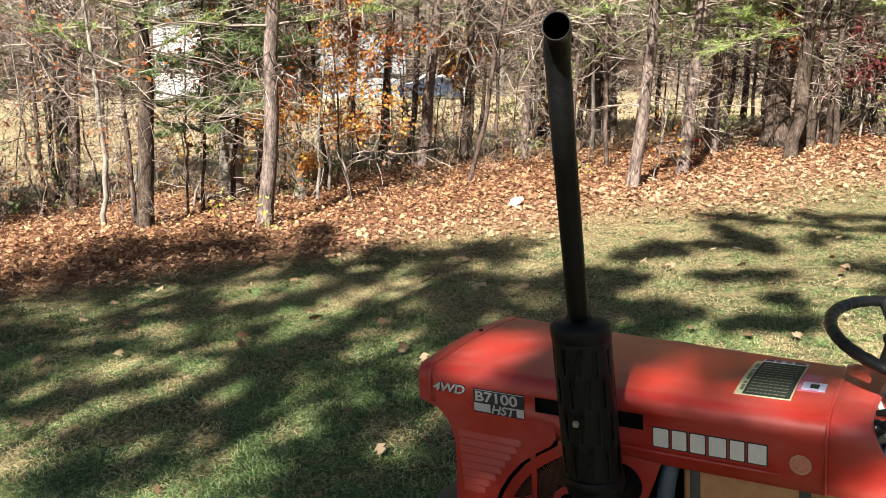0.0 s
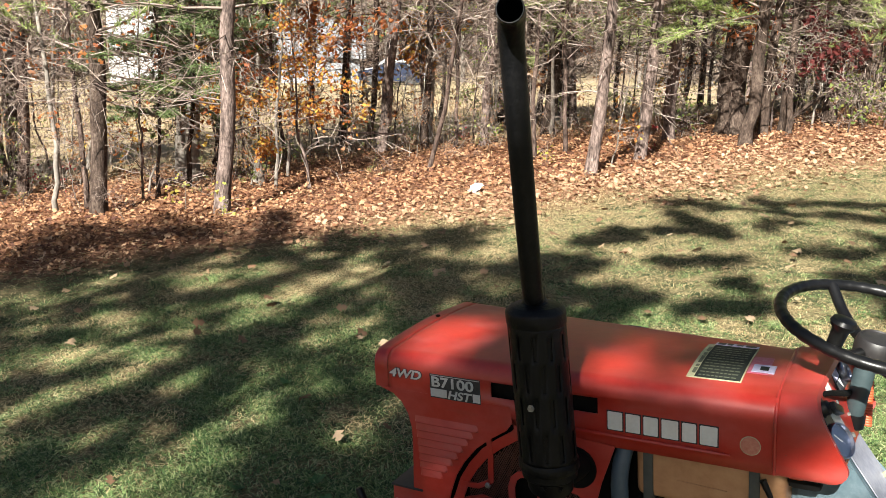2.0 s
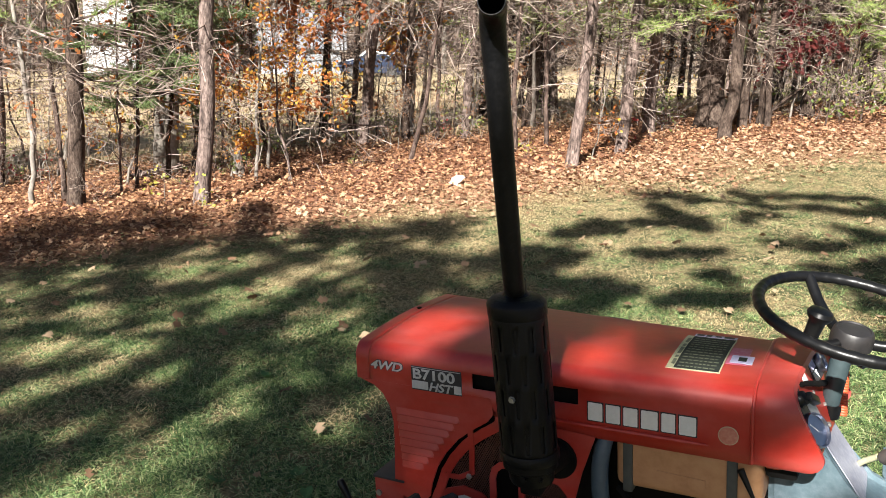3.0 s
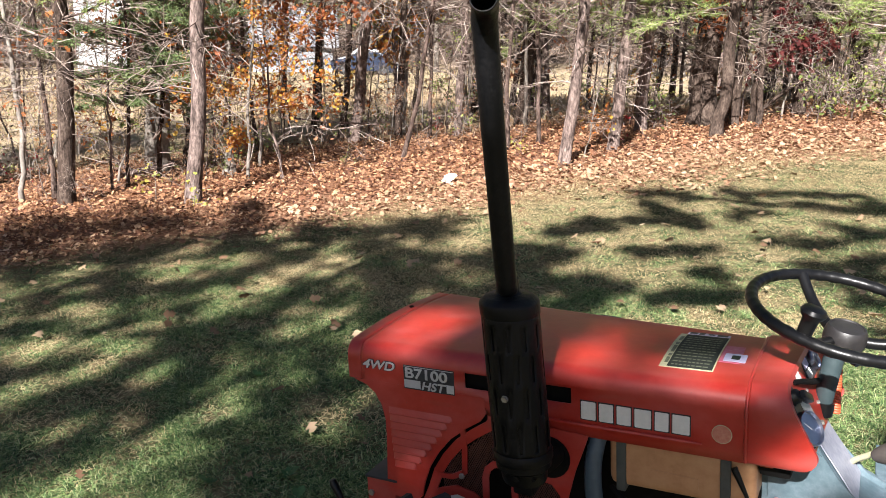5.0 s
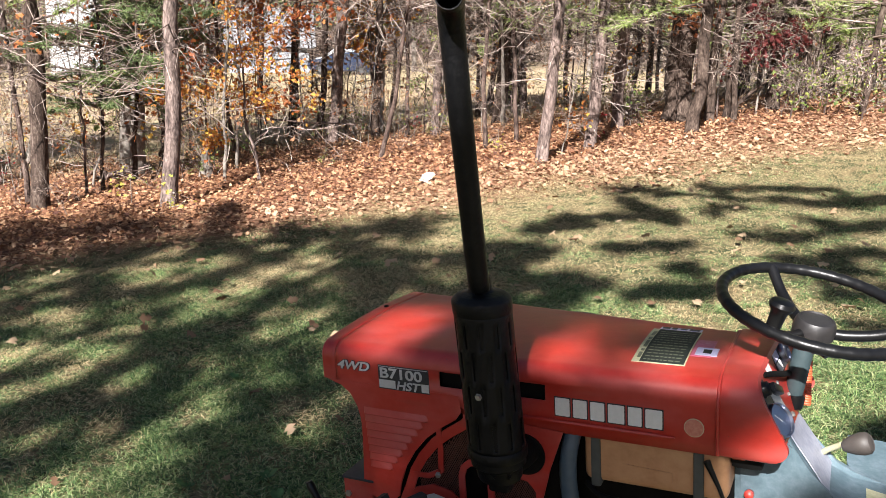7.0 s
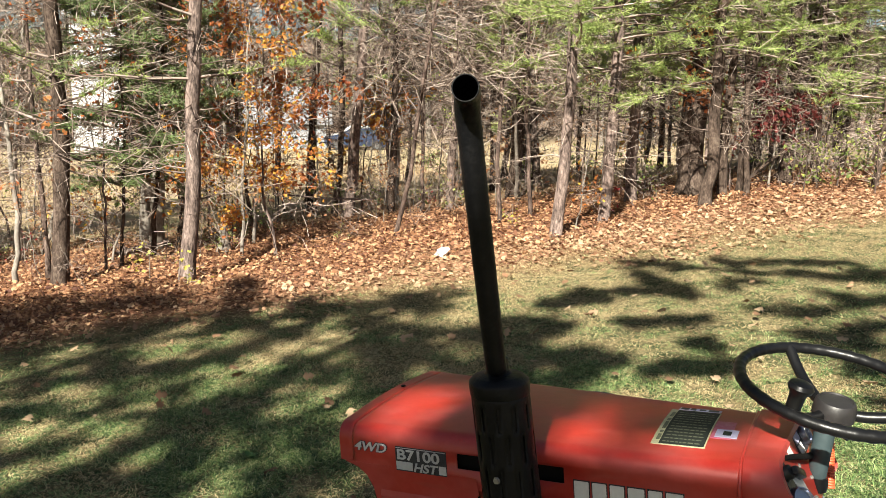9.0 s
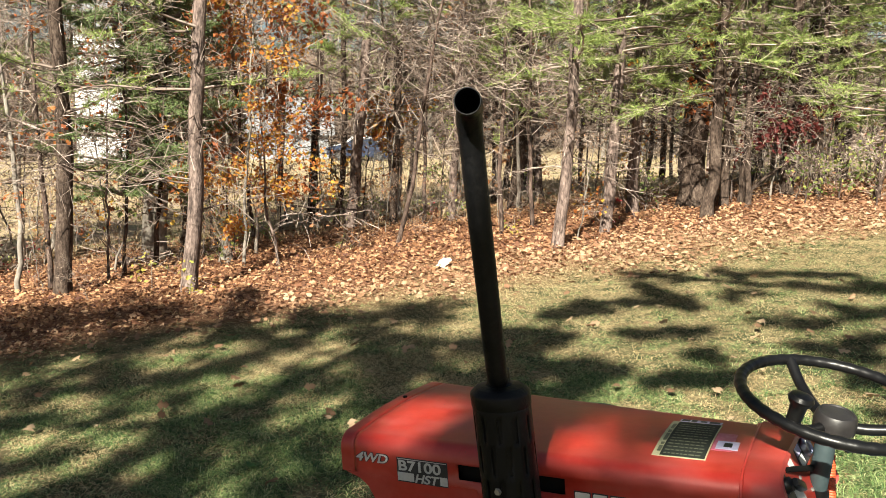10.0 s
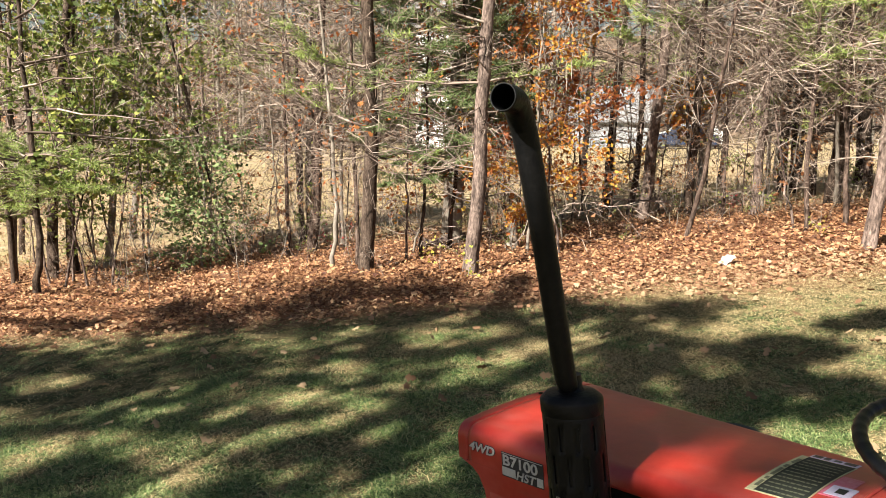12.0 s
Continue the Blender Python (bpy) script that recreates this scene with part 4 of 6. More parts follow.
LIT = [(-3.74, 2.17, 0.19), (-3.07, 2.34, 0.19), (-2.91, 2.45, 0.19), (-2.84, 2.73, 0.16), (-2.04, 2.99, 0.19), (-2.64, 3.18, 0.13), (-2.21, 2.69, 0.15), (-2.03, 2.71, 0.15), (-2.12, 2.33, 0.15), (-2.23, 1.9, 0.13), (-2.08, 1.84, 0.1), (-1.76, 2.0, 0.11), (-3.1, 1.56, 0.16), (-2.87, 1.72, 0.13), (-2.38, 1.59, 0.13), (-2.48, 1.19, 0.15), (-2.75, 1.18, 0.11), (-2.27, 1.26, 0.11), (-2.14, 0.97, 0.13), (-2.28, 0.76, 0.13), (-1.82, 1.04, 0.1), (-1.75, 1.1, 0.1), (-1.41, 2.02, 0.13), (-1.51, 1.71, 0.11), (-1.65, 0.69, 0.13), (-1.43, 0.61, 0.11), (-1.2, 0.9, 0.11), (-1.34, 1.47, 0.11), (-0.65, 0.9, 0.06)]   # sunny patches on the lawn
LIT_FURTHER = [(-0.78, 0.98, 0.07), (-2.53, 1.03, 0.13), (-1.73, 0.48, 0.11), (-1.48, 0.2, 0.1), (-1.6, 3.36, 0.12), (-2.35, 2.43, 0.12), (-1.71, 2.2, 0.1), (-4.62, 0.05, 0.17), (-4.54, 0.3, 0.13), (-5.4, 0.7, 0.26), (-5.2, 1.25, 0.24),
               (-2.67, 0.13, 0.14), (-2.62, 0.35, 0.11), (-2.86, 0.64, 0.14), (-2.33, 0.52, 0.14), (-2.05, 0.26, 0.12), (-2.14, 0.0, 0.12), (-3.78, 2.3, 0.14)]   # and towards the wood's corner


def shade_tree(base, bands, seed, height, x_from, x_to):
    rg = np.random.default_rng(seed)
    tree = new("shade_tree")
    gz = float(ground_z(*base))
    tree.location = (*base, gz)
    link("trunk", trunk_mesh("trunk", height, 0.17, (0.01, 0.02), rg, 12, 18), BARK_GREY, tree)
    segs, at = [], []
    cells = []
    for gx in np.arange(x_from, x_to, 0.31):
        for gy in np.arange(-3.3, 5.6, 0.31):
            x, y = gx + rg.normal() * 0.1, gy + rg.normal() * 0.1
            s = beyond(x, y)
            if s > (1.3 if x < -3.3 else 0.2) or (x > -0.4 and (0.56 if x < 0.75 else -0.35) < y < 2.2) or x < -7:
                continue
            want = (0.58 if x < -2.6 else 0.47) if s < -1.2 and x < -0.6 else (0.54 if x < -2.4 else 0.03)
            if -1.6 < x < 1.15 and y < (-0.35 if x < -0.4 else 0.6):
                want = 0.85
            if -5.5 < x < -0.7 and 0.2 < y < 3.3 and s < -1.0:
                want = 0.95 if y < 1.3 or x < -2.2 else 0.86
            if noise.noise((x * 2.4, y * 2.4, 31)) * 0.9 + 0.5 < want:
                cells.append((x, y, x + 0.05, y + 0.12, rg.uniform(0.11, 0.17), 3))
    for x0, y0, x1, y1, w, dense in (*bands, *cells):
        h = rg.uniform(6.2, 7.8)
        n = max(3, int(math.hypot(x1 - x0, y1 - y0) / (w * 0.75)))
        off = np.array(SUN_TO) * (h / SUN_TO.z)
        line = [np.array([x0 + (x1 - x0) * t, y0 + (y1 - y0) * t, 0]) for t in np.linspace(0, 1, n)]
        line = [p + off + [0, 0, float(ground_z(p[0], p[1]))] - np.array([*base, gz]) + rg.normal(size=3) * w * 0.25 for p in line]
        start = np.array([0, 0, line[0][2] - 0.8]) if w > 0.175 else line[0] + [rg.normal() * 0.5, rg.normal() * 0.5, -0.3]
        for a, b, r in ((start, line[0], 0.04 if w > 0.175 else 0.008), *((line[i], line[i + 1], 0.02) for i in range(n - 1))):
            mid = (a + b) / 2 + rg.normal(size=3) * 0.08
            segs += [(*a, *mid, r, r * 0.8), (*mid, *b, r * 0.8, r * 0.6)]
        for p in line:
            for _ in range(dense):
                q = p + rg.normal(size=3) * (w * 0.6, w * 0.6, w * 0.3)
                segs.append((*p, *q, 0.01, 0.004))
                at.append(q + rg.normal(size=(38, 3)) * (w * 0.36, w * 0.36, w * 0.18))
    # the crown is open wherever the sun comes through
    sun_way = np.array(SUN_TO) / SUN_TO.z

    def shut(at, gaps, slack, thin=()):
        """Which of these places stand clear of the gaps, and of the thin spots, seen from the sun."""
        leaf = at + np.array([*base, gz])
        foot = leaf - sun_way * leaf[:, 2:]
        for _ in range(6):
            foot = leaf - sun_way * (leaf[:, 2] - ground_z(foot[:, 0], foot[:, 1]))[:, None]
        out = np.ones(len(at), bool)
        for hx, hy, hr in gaps:
            out &= np.hypot(foot[:, 0] - hx, foot[:, 1] - hy) > hr * rg.uniform(0.8, 1.1, len(at)) + slack
        for hx, hy, rx, ry, part_kept in thin:
            out &= (np.hypot((foot[:, 0] - hx) / rx, (foot[:, 1] - hy) / ry) > 1) | (rg.uniform(size=len(at)) < part_kept)
        return out

    at = np.concatenate(at)
    at = at[shut(at, (*LIT, *LIT_FURTHER), 0.0) & shut(at, GAPS, 0.02, THIN)]
    segs = np.array(segs)
    segs = segs[shut((segs[:, :3] + segs[:, 3:6]) / 2, GAPS, 0.0) | (segs[:, 6] > 0.03)]
    link("limbwork", tubes("limbwork", segs, 5), BARK_GREY, tree)
    link("crown", leaves("crown", at, 0.068, rg, 0.3, False), BROWN_LEAF, tree)
    return tagged(tree, "tall leafy tree whose limbs shade the lawn", "tree", "shade trees behind the lawn")


shade_tree((-8.2, -9.0), SHADE_A, 41, 12.0, -7.0, -2.7)
shade_tree((-0.7, -10.0), SHADE_B, 42, 10.0, -2.7, 0.0)
shade_tree((4.8, -8.5), SHADE_C + SHADE_HOOD, 43, 12.0, 0.0, 2.6)


# ---- the tractor ----


def sheet_paint():
    """Sun-faded red enamel on sheet metal: chalky fading, long wipe marks, dust and small chips."""
    m = material("faded_red_paint", [(0.3, 0.0125, 0.0085), (0.37, 0.0235, 0.0145), (0.425, 0.04, 0.027)], 0.46, scale=4, fine=45, bump=0.05, spec=0.45, coat=0.3)
    n, l = m.node_tree.nodes, m.node_tree.links
    b = n["Principled BSDF"]
    b.inputs["Coat Roughness"].default_value = 0.34
    base = b.inputs["Base Color"].links[0].from_socket
    tc = n.new("ShaderNodeTexCoord")

    def layer(under, colour, scale, stretch, lo, hi, most):
        mp, tex, rg, mx = n.new("ShaderNodeMapping"), n.new("ShaderNodeTexNoise"), n.new("ShaderNodeMapRange"), n.new("ShaderNodeMix")
        mp.inputs["Scale"].default_value = stretch
        l.new(tc.outputs["Object"], mp.inputs["Vector"])
        tex.inputs["Scale"].default_value, tex.inputs["Detail"].default_value = scale, 6
        l.new(mp.outputs[0], tex.inputs["Vector"])
        rg.inputs[1].default_value, rg.inputs[2].default_value, rg.inputs[4].default_value = lo, hi, most
        l.new(tex.outputs["Fac"], rg.inputs[0])
        mx.data_type = "RGBA"
        l.new(rg.outputs[0], mx.inputs[0])
        l.new(under, mx.inputs[6])
        mx.inputs[7].default_value = (*colour, 1)
        return mx.outputs[2], rg.outputs[0]

    c, dust = layer(base, (0.46, 0.15, 0.14), 5.0, (1, 2.5, 2.5), 0.46, 0.7, 0.32)
    c, _ = layer(c, (0.3, 0.05, 0.035), 38.0, (0.25, 1, 1), 0.58, 0.68, 0.35)
    c, _ = layer(c, (0.12, 0.05, 0.035), 150.0, (1, 1, 1), 0.71, 0.74, 0.8)
    l.new(c, b.inputs["Base Color"])
    rough = n.new("ShaderNodeMath")
    rough.operation = "MULTIPLY_ADD"
    l.new(dust, rough.inputs[0])
    rough.inputs[1].default_value, rough.inputs[2].default_value = 0.5, 0.4
    l.new(rough.outputs[0], b.inputs["Roughness"])
    return m


RED = sheet_paint()
BLACK = material("black_heat_paint", [(0.0014, 0.0016, 0.0022), (0.0025, 0.0027, 0.0036), (0.008, 0.0078, 0.0085)], 0.48, scale=14, fine=90, bump=0.3, spec=0.22)
# near-black for dark parts, and for the shade in gaps and openings
DARK = material("dark_parts_and_gaps", [(0.002, 0.002, 0.002), (0.008, 0.007, 0.0065)], 0.8, scale=10, fine=50, bump=0.3, spec=0.15)
WHEEL_BLACK = material("black_wheel_plastic", [(0.003, 0.003, 0.0035), (0.008, 0.008, 0.0085)], 0.34, scale=20, fine=90, bump=0.1, spec=0.3)
GREY_GREEN = material("grey_green_paint", [(0.05, 0.085, 0.105), (0.095, 0.14, 0.165), (0.17, 0.215, 0.25)], 0.5, scale=7, fine=60, bump=0.1)
COLUMN = material("dark_teal_plastic", [(0.022, 0.036, 0.04), (0.045, 0.065, 0.07)], 0.5, scale=9, fine=50, bump=0.1)
TANK = material("tan_tank_plastic", [(0.35, 0.165, 0.075), (0.47, 0.25, 0.125), (0.54, 0.31, 0.165)], 0.45, scale=5, fine=40, bump=0.08)
STRAP = material("tank_strap", [(0.05, 0.055, 0.055), (0.09, 0.095, 0.09)], 0.6, scale=9, fine=60, bump=0.2)
STEEL = material("dull_steel", [(0.3, 0.29, 0.27), (0.5, 0.48, 0.45)], 0.45, 0.8, scale=20, fine=90, bump=0.15)
MESHWIRE = material("screen_wire", [(0.09, 0.035, 0.028), (0.19, 0.09, 0.07)], 0.5, 0.4, scale=20, fine=90, bump=0.1)
DECAL_WHITE = material("white_decal", [(0.6, 0.6, 0.58), (0.75, 0.75, 0.73)], 0.5, scale=20, fine=120, bump=0)
DECAL_GREY = material("silver_decal", [(0.36, 0.37, 0.38), (0.52, 0.53, 0.54)], 0.4, scale=20, fine=120, bump=0)
DECAL_BLACK = material("black_decal", [(0.012, 0.013, 0.02), (0.03, 0.032, 0.04)], 0.45, scale=30, fine=120, bump=0)
STICKER = material("warning_sticker", [(0.012, 0.016, 0.014), (0.03, 0.035, 0.03)], 0.6, scale=20, fine=120, bump=0, spec=0.25)
CREAM = material("worn_cream_print", [(0.35, 0.34, 0.2), (0.55, 0.52, 0.34)], 0.5, scale=40, fine=160, bump=0)
PRINT = material("worn_print", [(0.055, 0.062, 0.04), (0.17, 0.175, 0.11)], 0.5, scale=60, fine=200, bump=0)
PINK = material("pink_print", [(0.5, 0.08, 0.16), (0.6, 0.2, 0.28)], 0.5, scale=40, fine=160, bump=0)
LILAC = material("pale_print", [(0.45, 0.42, 0.62), (0.62, 0.6, 0.75)], 0.5, scale=40, fine=160, bump=0)
FADED_DOT = material("faded_round_decal", [(0.42, 0.12, 0.08), (0.55, 0.25, 0.18)], 0.5, scale=40, fine=160, bump=0)
KNOB_GREY = material("grey_brown_rubber", [(0.03, 0.025, 0.022), (0.058, 0.049, 0.043)], 0.6, scale=12, fine=60, bump=0.1)
DIAL = material("gauge_face", [(0.012, 0.014, 0.016), (0.06, 0.062, 0.055)], 0.65, scale=60, fine=200, bump=0, spec=0.15)
HUB_GREY = material("worn_hub_plastic", [(0.012, 0.011, 0.0115), (0.03, 0.027, 0.027)], 0.46, scale=14, fine=70, bump=0.1)
HOSE = material("blue_grey_hose", [(0.045, 0.07, 0.1), (0.08, 0.115, 0.155)], 0.4, scale=9, fine=50, bump=0.1)
CORD = material("orange_cord", [(0.45, 0.06, 0.02), (0.55, 0.1, 0.035)], 0.5, scale=20, fine=80, bump=0.1)
CHROME = material("gauge_chrome", [(0.28, 0.3, 0.38), (0.42, 0.44, 0.52)], 0.32, 1.0, scale=10, fine=50, bump=0)

tractor = new("tractor")
tractor.matrix_world = pose(0, 0, -0.05, 0, -6.5, 0)
tagged(tractor, "small faded-red compact tractor with black upright muffler on the lawn", "tractor")


def plate(bm, outline, y0, y1):
    """A flat piece cut to an outline in x, z and y0..y1 thick."""
    a, b = [bm.verts.new((x, y0, z)) for x, z in outline], [bm.verts.new((x, y1, z)) for x, z in outline]
    bm.faces.new(a), bm.faces.new(b[::-1])
    n = len(a)
    for i in range(n):
        bm.faces.new((a[i], b[i], b[(i + 1) % n], a[(i + 1) % n]))
    return bm


def strip(bm, path, width, y0, y1):
    """A flat band of constant width along a path in x, z."""
    p = np.array(path, float)
    d = np.gradient(p, axis=0)
    n = np.stack([-d[:, 1], d[:, 0]], 1) / np.linalg.norm(d, axis=1, keepdims=True) * width / 2
    return plate(bm, [tuple(q) for q in np.concatenate([p + n, (p - n)[::-1]])], y0, y1)


def lathe(bm, profile, m, sides=32):
    """A turned piece: profile rows of radius, height, about the local z of m."""
    rings = [[bm.verts.new(m @ Vector((r * math.cos(2 * math.pi * k / sides), r * math.sin(2 * math.pi * k / sides), z))) for k in range(sides)] for r, z in profile]
    for a, b in zip(rings, rings[1:]):
        for k in range(sides):
            bm.faces.new((a[k], a[(k + 1) % sides], b[(k + 1) % sides], b[k]))
    bm.faces.new(rings[0][::-1]), bm.faces.new(rings[-1])
    return bm


def pipe(bm, path, radii, sides=20, closed=False, cap=True):
    """A round bar through the points of a path."""
    p = [Vector(q) for q in path]
    n = len(p)
    rings, u = [], None
    for i in range(n):
        d = (p[(i + 1) % n] - p[i - 1]) if closed else (p[min(i + 1, n - 1)] - p[max(i - 1, 0)])
        d.normalize()
        u = (u - d * u.dot(d)).normalized() if u else d.orthogonal().normalized()
        v = d.cross(u)
        r = radii[i] if isinstance(radii, (list, tuple)) else radii
        rings.append([bm.verts.new(p[i] + (u * math.cos(2 * math.pi * k / sides) + v * math.sin(2 * math.pi * k / sides)) * r) for k in range(sides)])
    for i in range(n if closed else n - 1):
        a, b = rings[i], rings[(i + 1) % n]
        for k in range(sides):
            bm.faces.new((a[k], a[(k + 1) % sides], b[(k + 1) % sides], b[k]))
    if cap and not closed:
        bm.faces.new(rings[0][::-1]), bm.faces.new(rings[-1])
    return bm


def curve_points(ctrl, per=8):
    """A smooth path through control points (Catmull-Rom)."""
    c = [Vector(q) for q in ctrl]
    c = [c[0] * 2 - c[1], *c, c[-1] * 2 - c[-2]]
    out = []
    for i in range(1, len(c) - 2):
        for k in range(per):
            t = k / per
            out.append(0.5 * (2 * c[i] + (c[i + 1] - c[i - 1]) * t + (2 * c[i - 1] - 5 * c[i] + 4 * c[i + 1] - c[i + 2]) * t * t + (3 * c[i] - c[i - 1] - 3 * c[i + 1] + c[i + 2]) * t ** 3))
    return out + [c[-2]]


NEAR_Y = -0.012      # near side of the hood


def hood_section(x):
    """Near side, far side, top and lower edge of the hood at a station."""
    far = 0.467 - 0.155 * (x - 0.1)
    top = 0.828 + 0.006 * (x - 0.1)
    return NEAR_Y, far, top, (0.736 if x < 0.16 else 0.684)


def shell(xs, lower, inset=0.0, cut=None):
    """The pressed sheet of the hood, open below, with an opening cut in its near side."""
    bm = bmesh.new()
    rings = []
    for x in xs:
        y0, y1, top, bot = hood_section(x)
        bot = lower(x)
        y0, y1, top = y0 + inset, y1 - inset, top - inset * 0.5
        r = 0.034
        near = [(y0 + 0.006, bot), (y0 + 0.005, max(bot, 0.706)), (y0, max(bot, 0.713)), (y0, 0.753), (y0, 0.787)]
        bend = [(y0 + r - r * math.cos(radians(a)), top - r + r * math.sin(radians(a)) - 0.004) for a in (0, 18, 36, 54, 72, 90)]
        crown = [(y0 + r + (y1 - y0 - 2 * r) * t, top - 0.004 + 0.010 * math.sin(math.pi * t)) for t in (0.2, 0.4, 0.6, 0.8)]
        away = [(y1 - r + r * math.sin(radians(a)), top - r + r * math.cos(radians(a)) - 0.004) for a in (0, 18, 36, 54, 72, 90)]
        tail = [(y1, 0.753), (y1, 0.713), (y1, bot)]
        rings.append([bm.verts.new((x, y, z)) for y, z in near + bend + crown + away + tail])
    for a, b, x0, x1 in zip(rings, rings[1:], xs, xs[1:]):
        for k in range(len(a) - 1):
            if cut and k == 3 and x0 >= cut[0] - 1e-6 and x1 <= cut[1] + 1e-6:
                continue
            bm.faces.new((a[k], a[k + 1], b[k + 1], b[k]))
    return bm, rings


# nose cap
bm, rings = shell([0.100, 0.103, 0.112, 0.125, 0.1375], lambda x: 0.738, 0.0)
for v in rings[0]:
    c = Vector((0.1, 0.225, 0.78))
    v.co = c + (v.co - c) * 0.985
bm.faces.new(rings[0])
nose = part("nose_cap", bm, RED, tractor)
nose.modifiers.new("thickness", "SOLIDIFY").thickness = 0.002
# hood top and upper sides, with the long air slot
bm, rings = shell([0.139, 0.15, 0.2, 0.3, 0.407, 0.5, 0.6, 0.648, 0.75, 0.85, 0.95, 0.978, 0.982], lambda x: 0.736 - 0.052 * min(1, max(0, (x - 0.35) / 0.1)), 0.0, (0.407, 0.648))
hood = part("hood", bm, RED, tractor, "faded red sheet-metal hood")
hood.modifiers.new("thickness", "SOLIDIFY").thickness = 0.002
# near-black box behind the cut slot supplies the shade seen through it
bm = box(bmesh.new(), 0.395, 0.66, 0.006, 0.03, 0.745, 0.795)
part("slot_backing", bm, DARK, hood, smooth=False)
# the pressed bead along the lower edge of the hood
bm = pipe(bmesh.new(), [(x, NEAR_Y - 0.0005, 0.712) for x in np.linspace(0.47, 0.905, 12)], [0.0015] + [0.0045] * 10 + [0.0015], 8)
part("pressed_bead", bm, RED, hood)
# latch rod at the far side
bm = pipe(bmesh.new(), curve_points([(0.545, 0.385, 0.80), (0.56, 0.412, 0.806), (0.63, 0.402, 0.808), (0.66, 0.37, 0.80)]), 0.005, 8)
part("hood_handle", bm, STRAP, hood, "thin bent wire handle")
bm = lathe(bmesh.new(), [(0.006, 0), (0.006, 0.003)], pose(0.122, 0.255, 0.8345), 12)
part("rubber_plug", bm, DARK, hood)

# side panel with louvres below the nose
OUT = [(0.113, 0.737), (0.150, 0.725), (0.172, 0.708), (0.188, 0.68), (0.196, 0.645), (0.196, 0.60), (0.188, 0.462), (0.258, 0.446), (0.284, 0.47)]
ARC = [(0.292, 0.505), (0.308, 0.548), (0.332, 0.587), (0.364, 0.625), (0.402, 0.655), (0.44, 0.68), (0.455, 0.70)]
bm = plate(bmesh.new(), OUT + ARC + [(0.45, 0.737)], NEAR_Y - 0.0005, NEAR_Y + 0.003)
panel = part("side_panel", bm, RED, tractor, "red side panel with pressed louvres")
for i in range(8):
    z, x0, x1 = 0.672 - 0.0188 * i, 0.206 + 0.001 * i, 0.372 - 0.0142 * i
    bm = bmesh.new()
    a = [bm.verts.new((x, y, zz)) for x in (x0, x0 + 0.005, x1 - 0.005, x1) for y, zz in ((NEAR_Y, z + 0.009), (NEAR_Y - (0.0045 if x0 < x < x1 else 0.0), z - 0.001), (NEAR_Y - (0.0065 if x0 < x < x1 else 0.0), z - 0.006), (NEAR_Y, z - 0.0075))]
    for k in range(3):
        for j in range(3):
            bm.faces.new((a[4 * k + j], a[4 * k + j + 1], a[4 * k + 5 + j], a[4 * k + 4 + j]))
    part("louvre", bm, RED, panel)
# far-side panel and chassis front, closing the engine bay
bm = plate(bmesh.new(), OUT[:7] + [(0.24, 0.44), (0.62, 0.44), (0.66, 0.70), (0.45, 0.735)], 0.362, 0.366)
part("far_side_panel", bm, RED, tractor)
bm = box(bmesh.new(), 0.20, 0.66, 0.03, 0.35, 0.42, 0.70, 0.01)
part("radiator_core", bm, DARK, tractor)
bm = box(bmesh.new(), 0.66, 1.02, 0.13, 0.33, 0.30, 0.68, 0.02)
part("engine_block", bm, DARK, tractor)

# screened inner panel behind the curved edge
inner = new("screen_panel")
inner.parent = tractor
IY = NEAR_Y + 0.008
bm = strip(bmesh.new(), [(x + 0.0165, z - 0.0115) for x, z in [(0.272, 0.46), *ARC]], 0.023, IY, IY + 0.003)
part("outer_rim", bm, RED, inner)
for path, w in (([(0.455, 0.695), (0.56, 0.69), (0.668, 0.685)], 0.05), ([(0.392, 0.655), (0.394, 0.60), (0.392, 0.545)], 0.013), ([(0.392, 0.548), (0.36, 0.53), (0.315, 0.528)], 0.012),
                ([(0.443, 0.45), (0.443, 0.545), (0.449, 0.566), (0.463, 0.579), (0.478, 0.582), (0.493, 0.579), (0.507, 0.566), (0.5125, 0.545), (0.5125, 0.45)], 0.0155), ([(0.30, 0.455), (0.33, 0.486), (0.37, 0.50), (0.41, 0.492), (0.44, 0.465)], 0.022)):
    bm = strip(bmesh.new(), path, w, IY - 0.001, IY + 0.003)
    part("frame_strip", bm, RED, inner, smooth=False)
bm = plate(bmesh.new(), [(0.53, 0.695), (0.682, 0.686), (0.652, 0.60), (0.634, 0.53), (0.628, 0.46), (0.616, 0.46), (0.618, 0.54), (0.60, 0.562), (0.545, 0.57), (0.53, 0.60)], IY - 0.004, IY - 0.0015)
part("rear_web", bm, RED, inner, smooth=False)
bm = bmesh.new()
x = 0.22
while x < 0.86:
    for s in (1, -1):
        pts = [(x, 0.44), (x + s * 0.16, 0.70)]
        lo, hi = 0.285, 0.63
        seg = []
        for t in np.linspace(0, 1, 28):
            px, pz = pts[0][0] + (pts[1][0] - pts[0][0]) * t, pts[0][1] + (pts[1][1] - pts[0][1]) * t
            seg.append((px, pz) if lo < px < hi and (px > 0.45 or pz < 0.675 - 0.9 * max(0, 0.47 - px) - 3.0 * max(0, 0.345 - px)) and not (0.447 < px < 0.509 and pz < 0.58) else None)
        runs, cur = [], []
        for q in seg + [None]:
            if q:
                cur.append(q)
            elif len(cur) > 1:
                runs.append(cur)
                cur = []
            else:
                cur = []
        for run in runs:
            strip(bm, [run[0], run[-1]], 0.0014, IY + 0.004, IY + 0.0055)
    x += 0.0056
part("wire_screen", bm, MESHWIRE, inner, "expanded-metal screen", smooth=False)
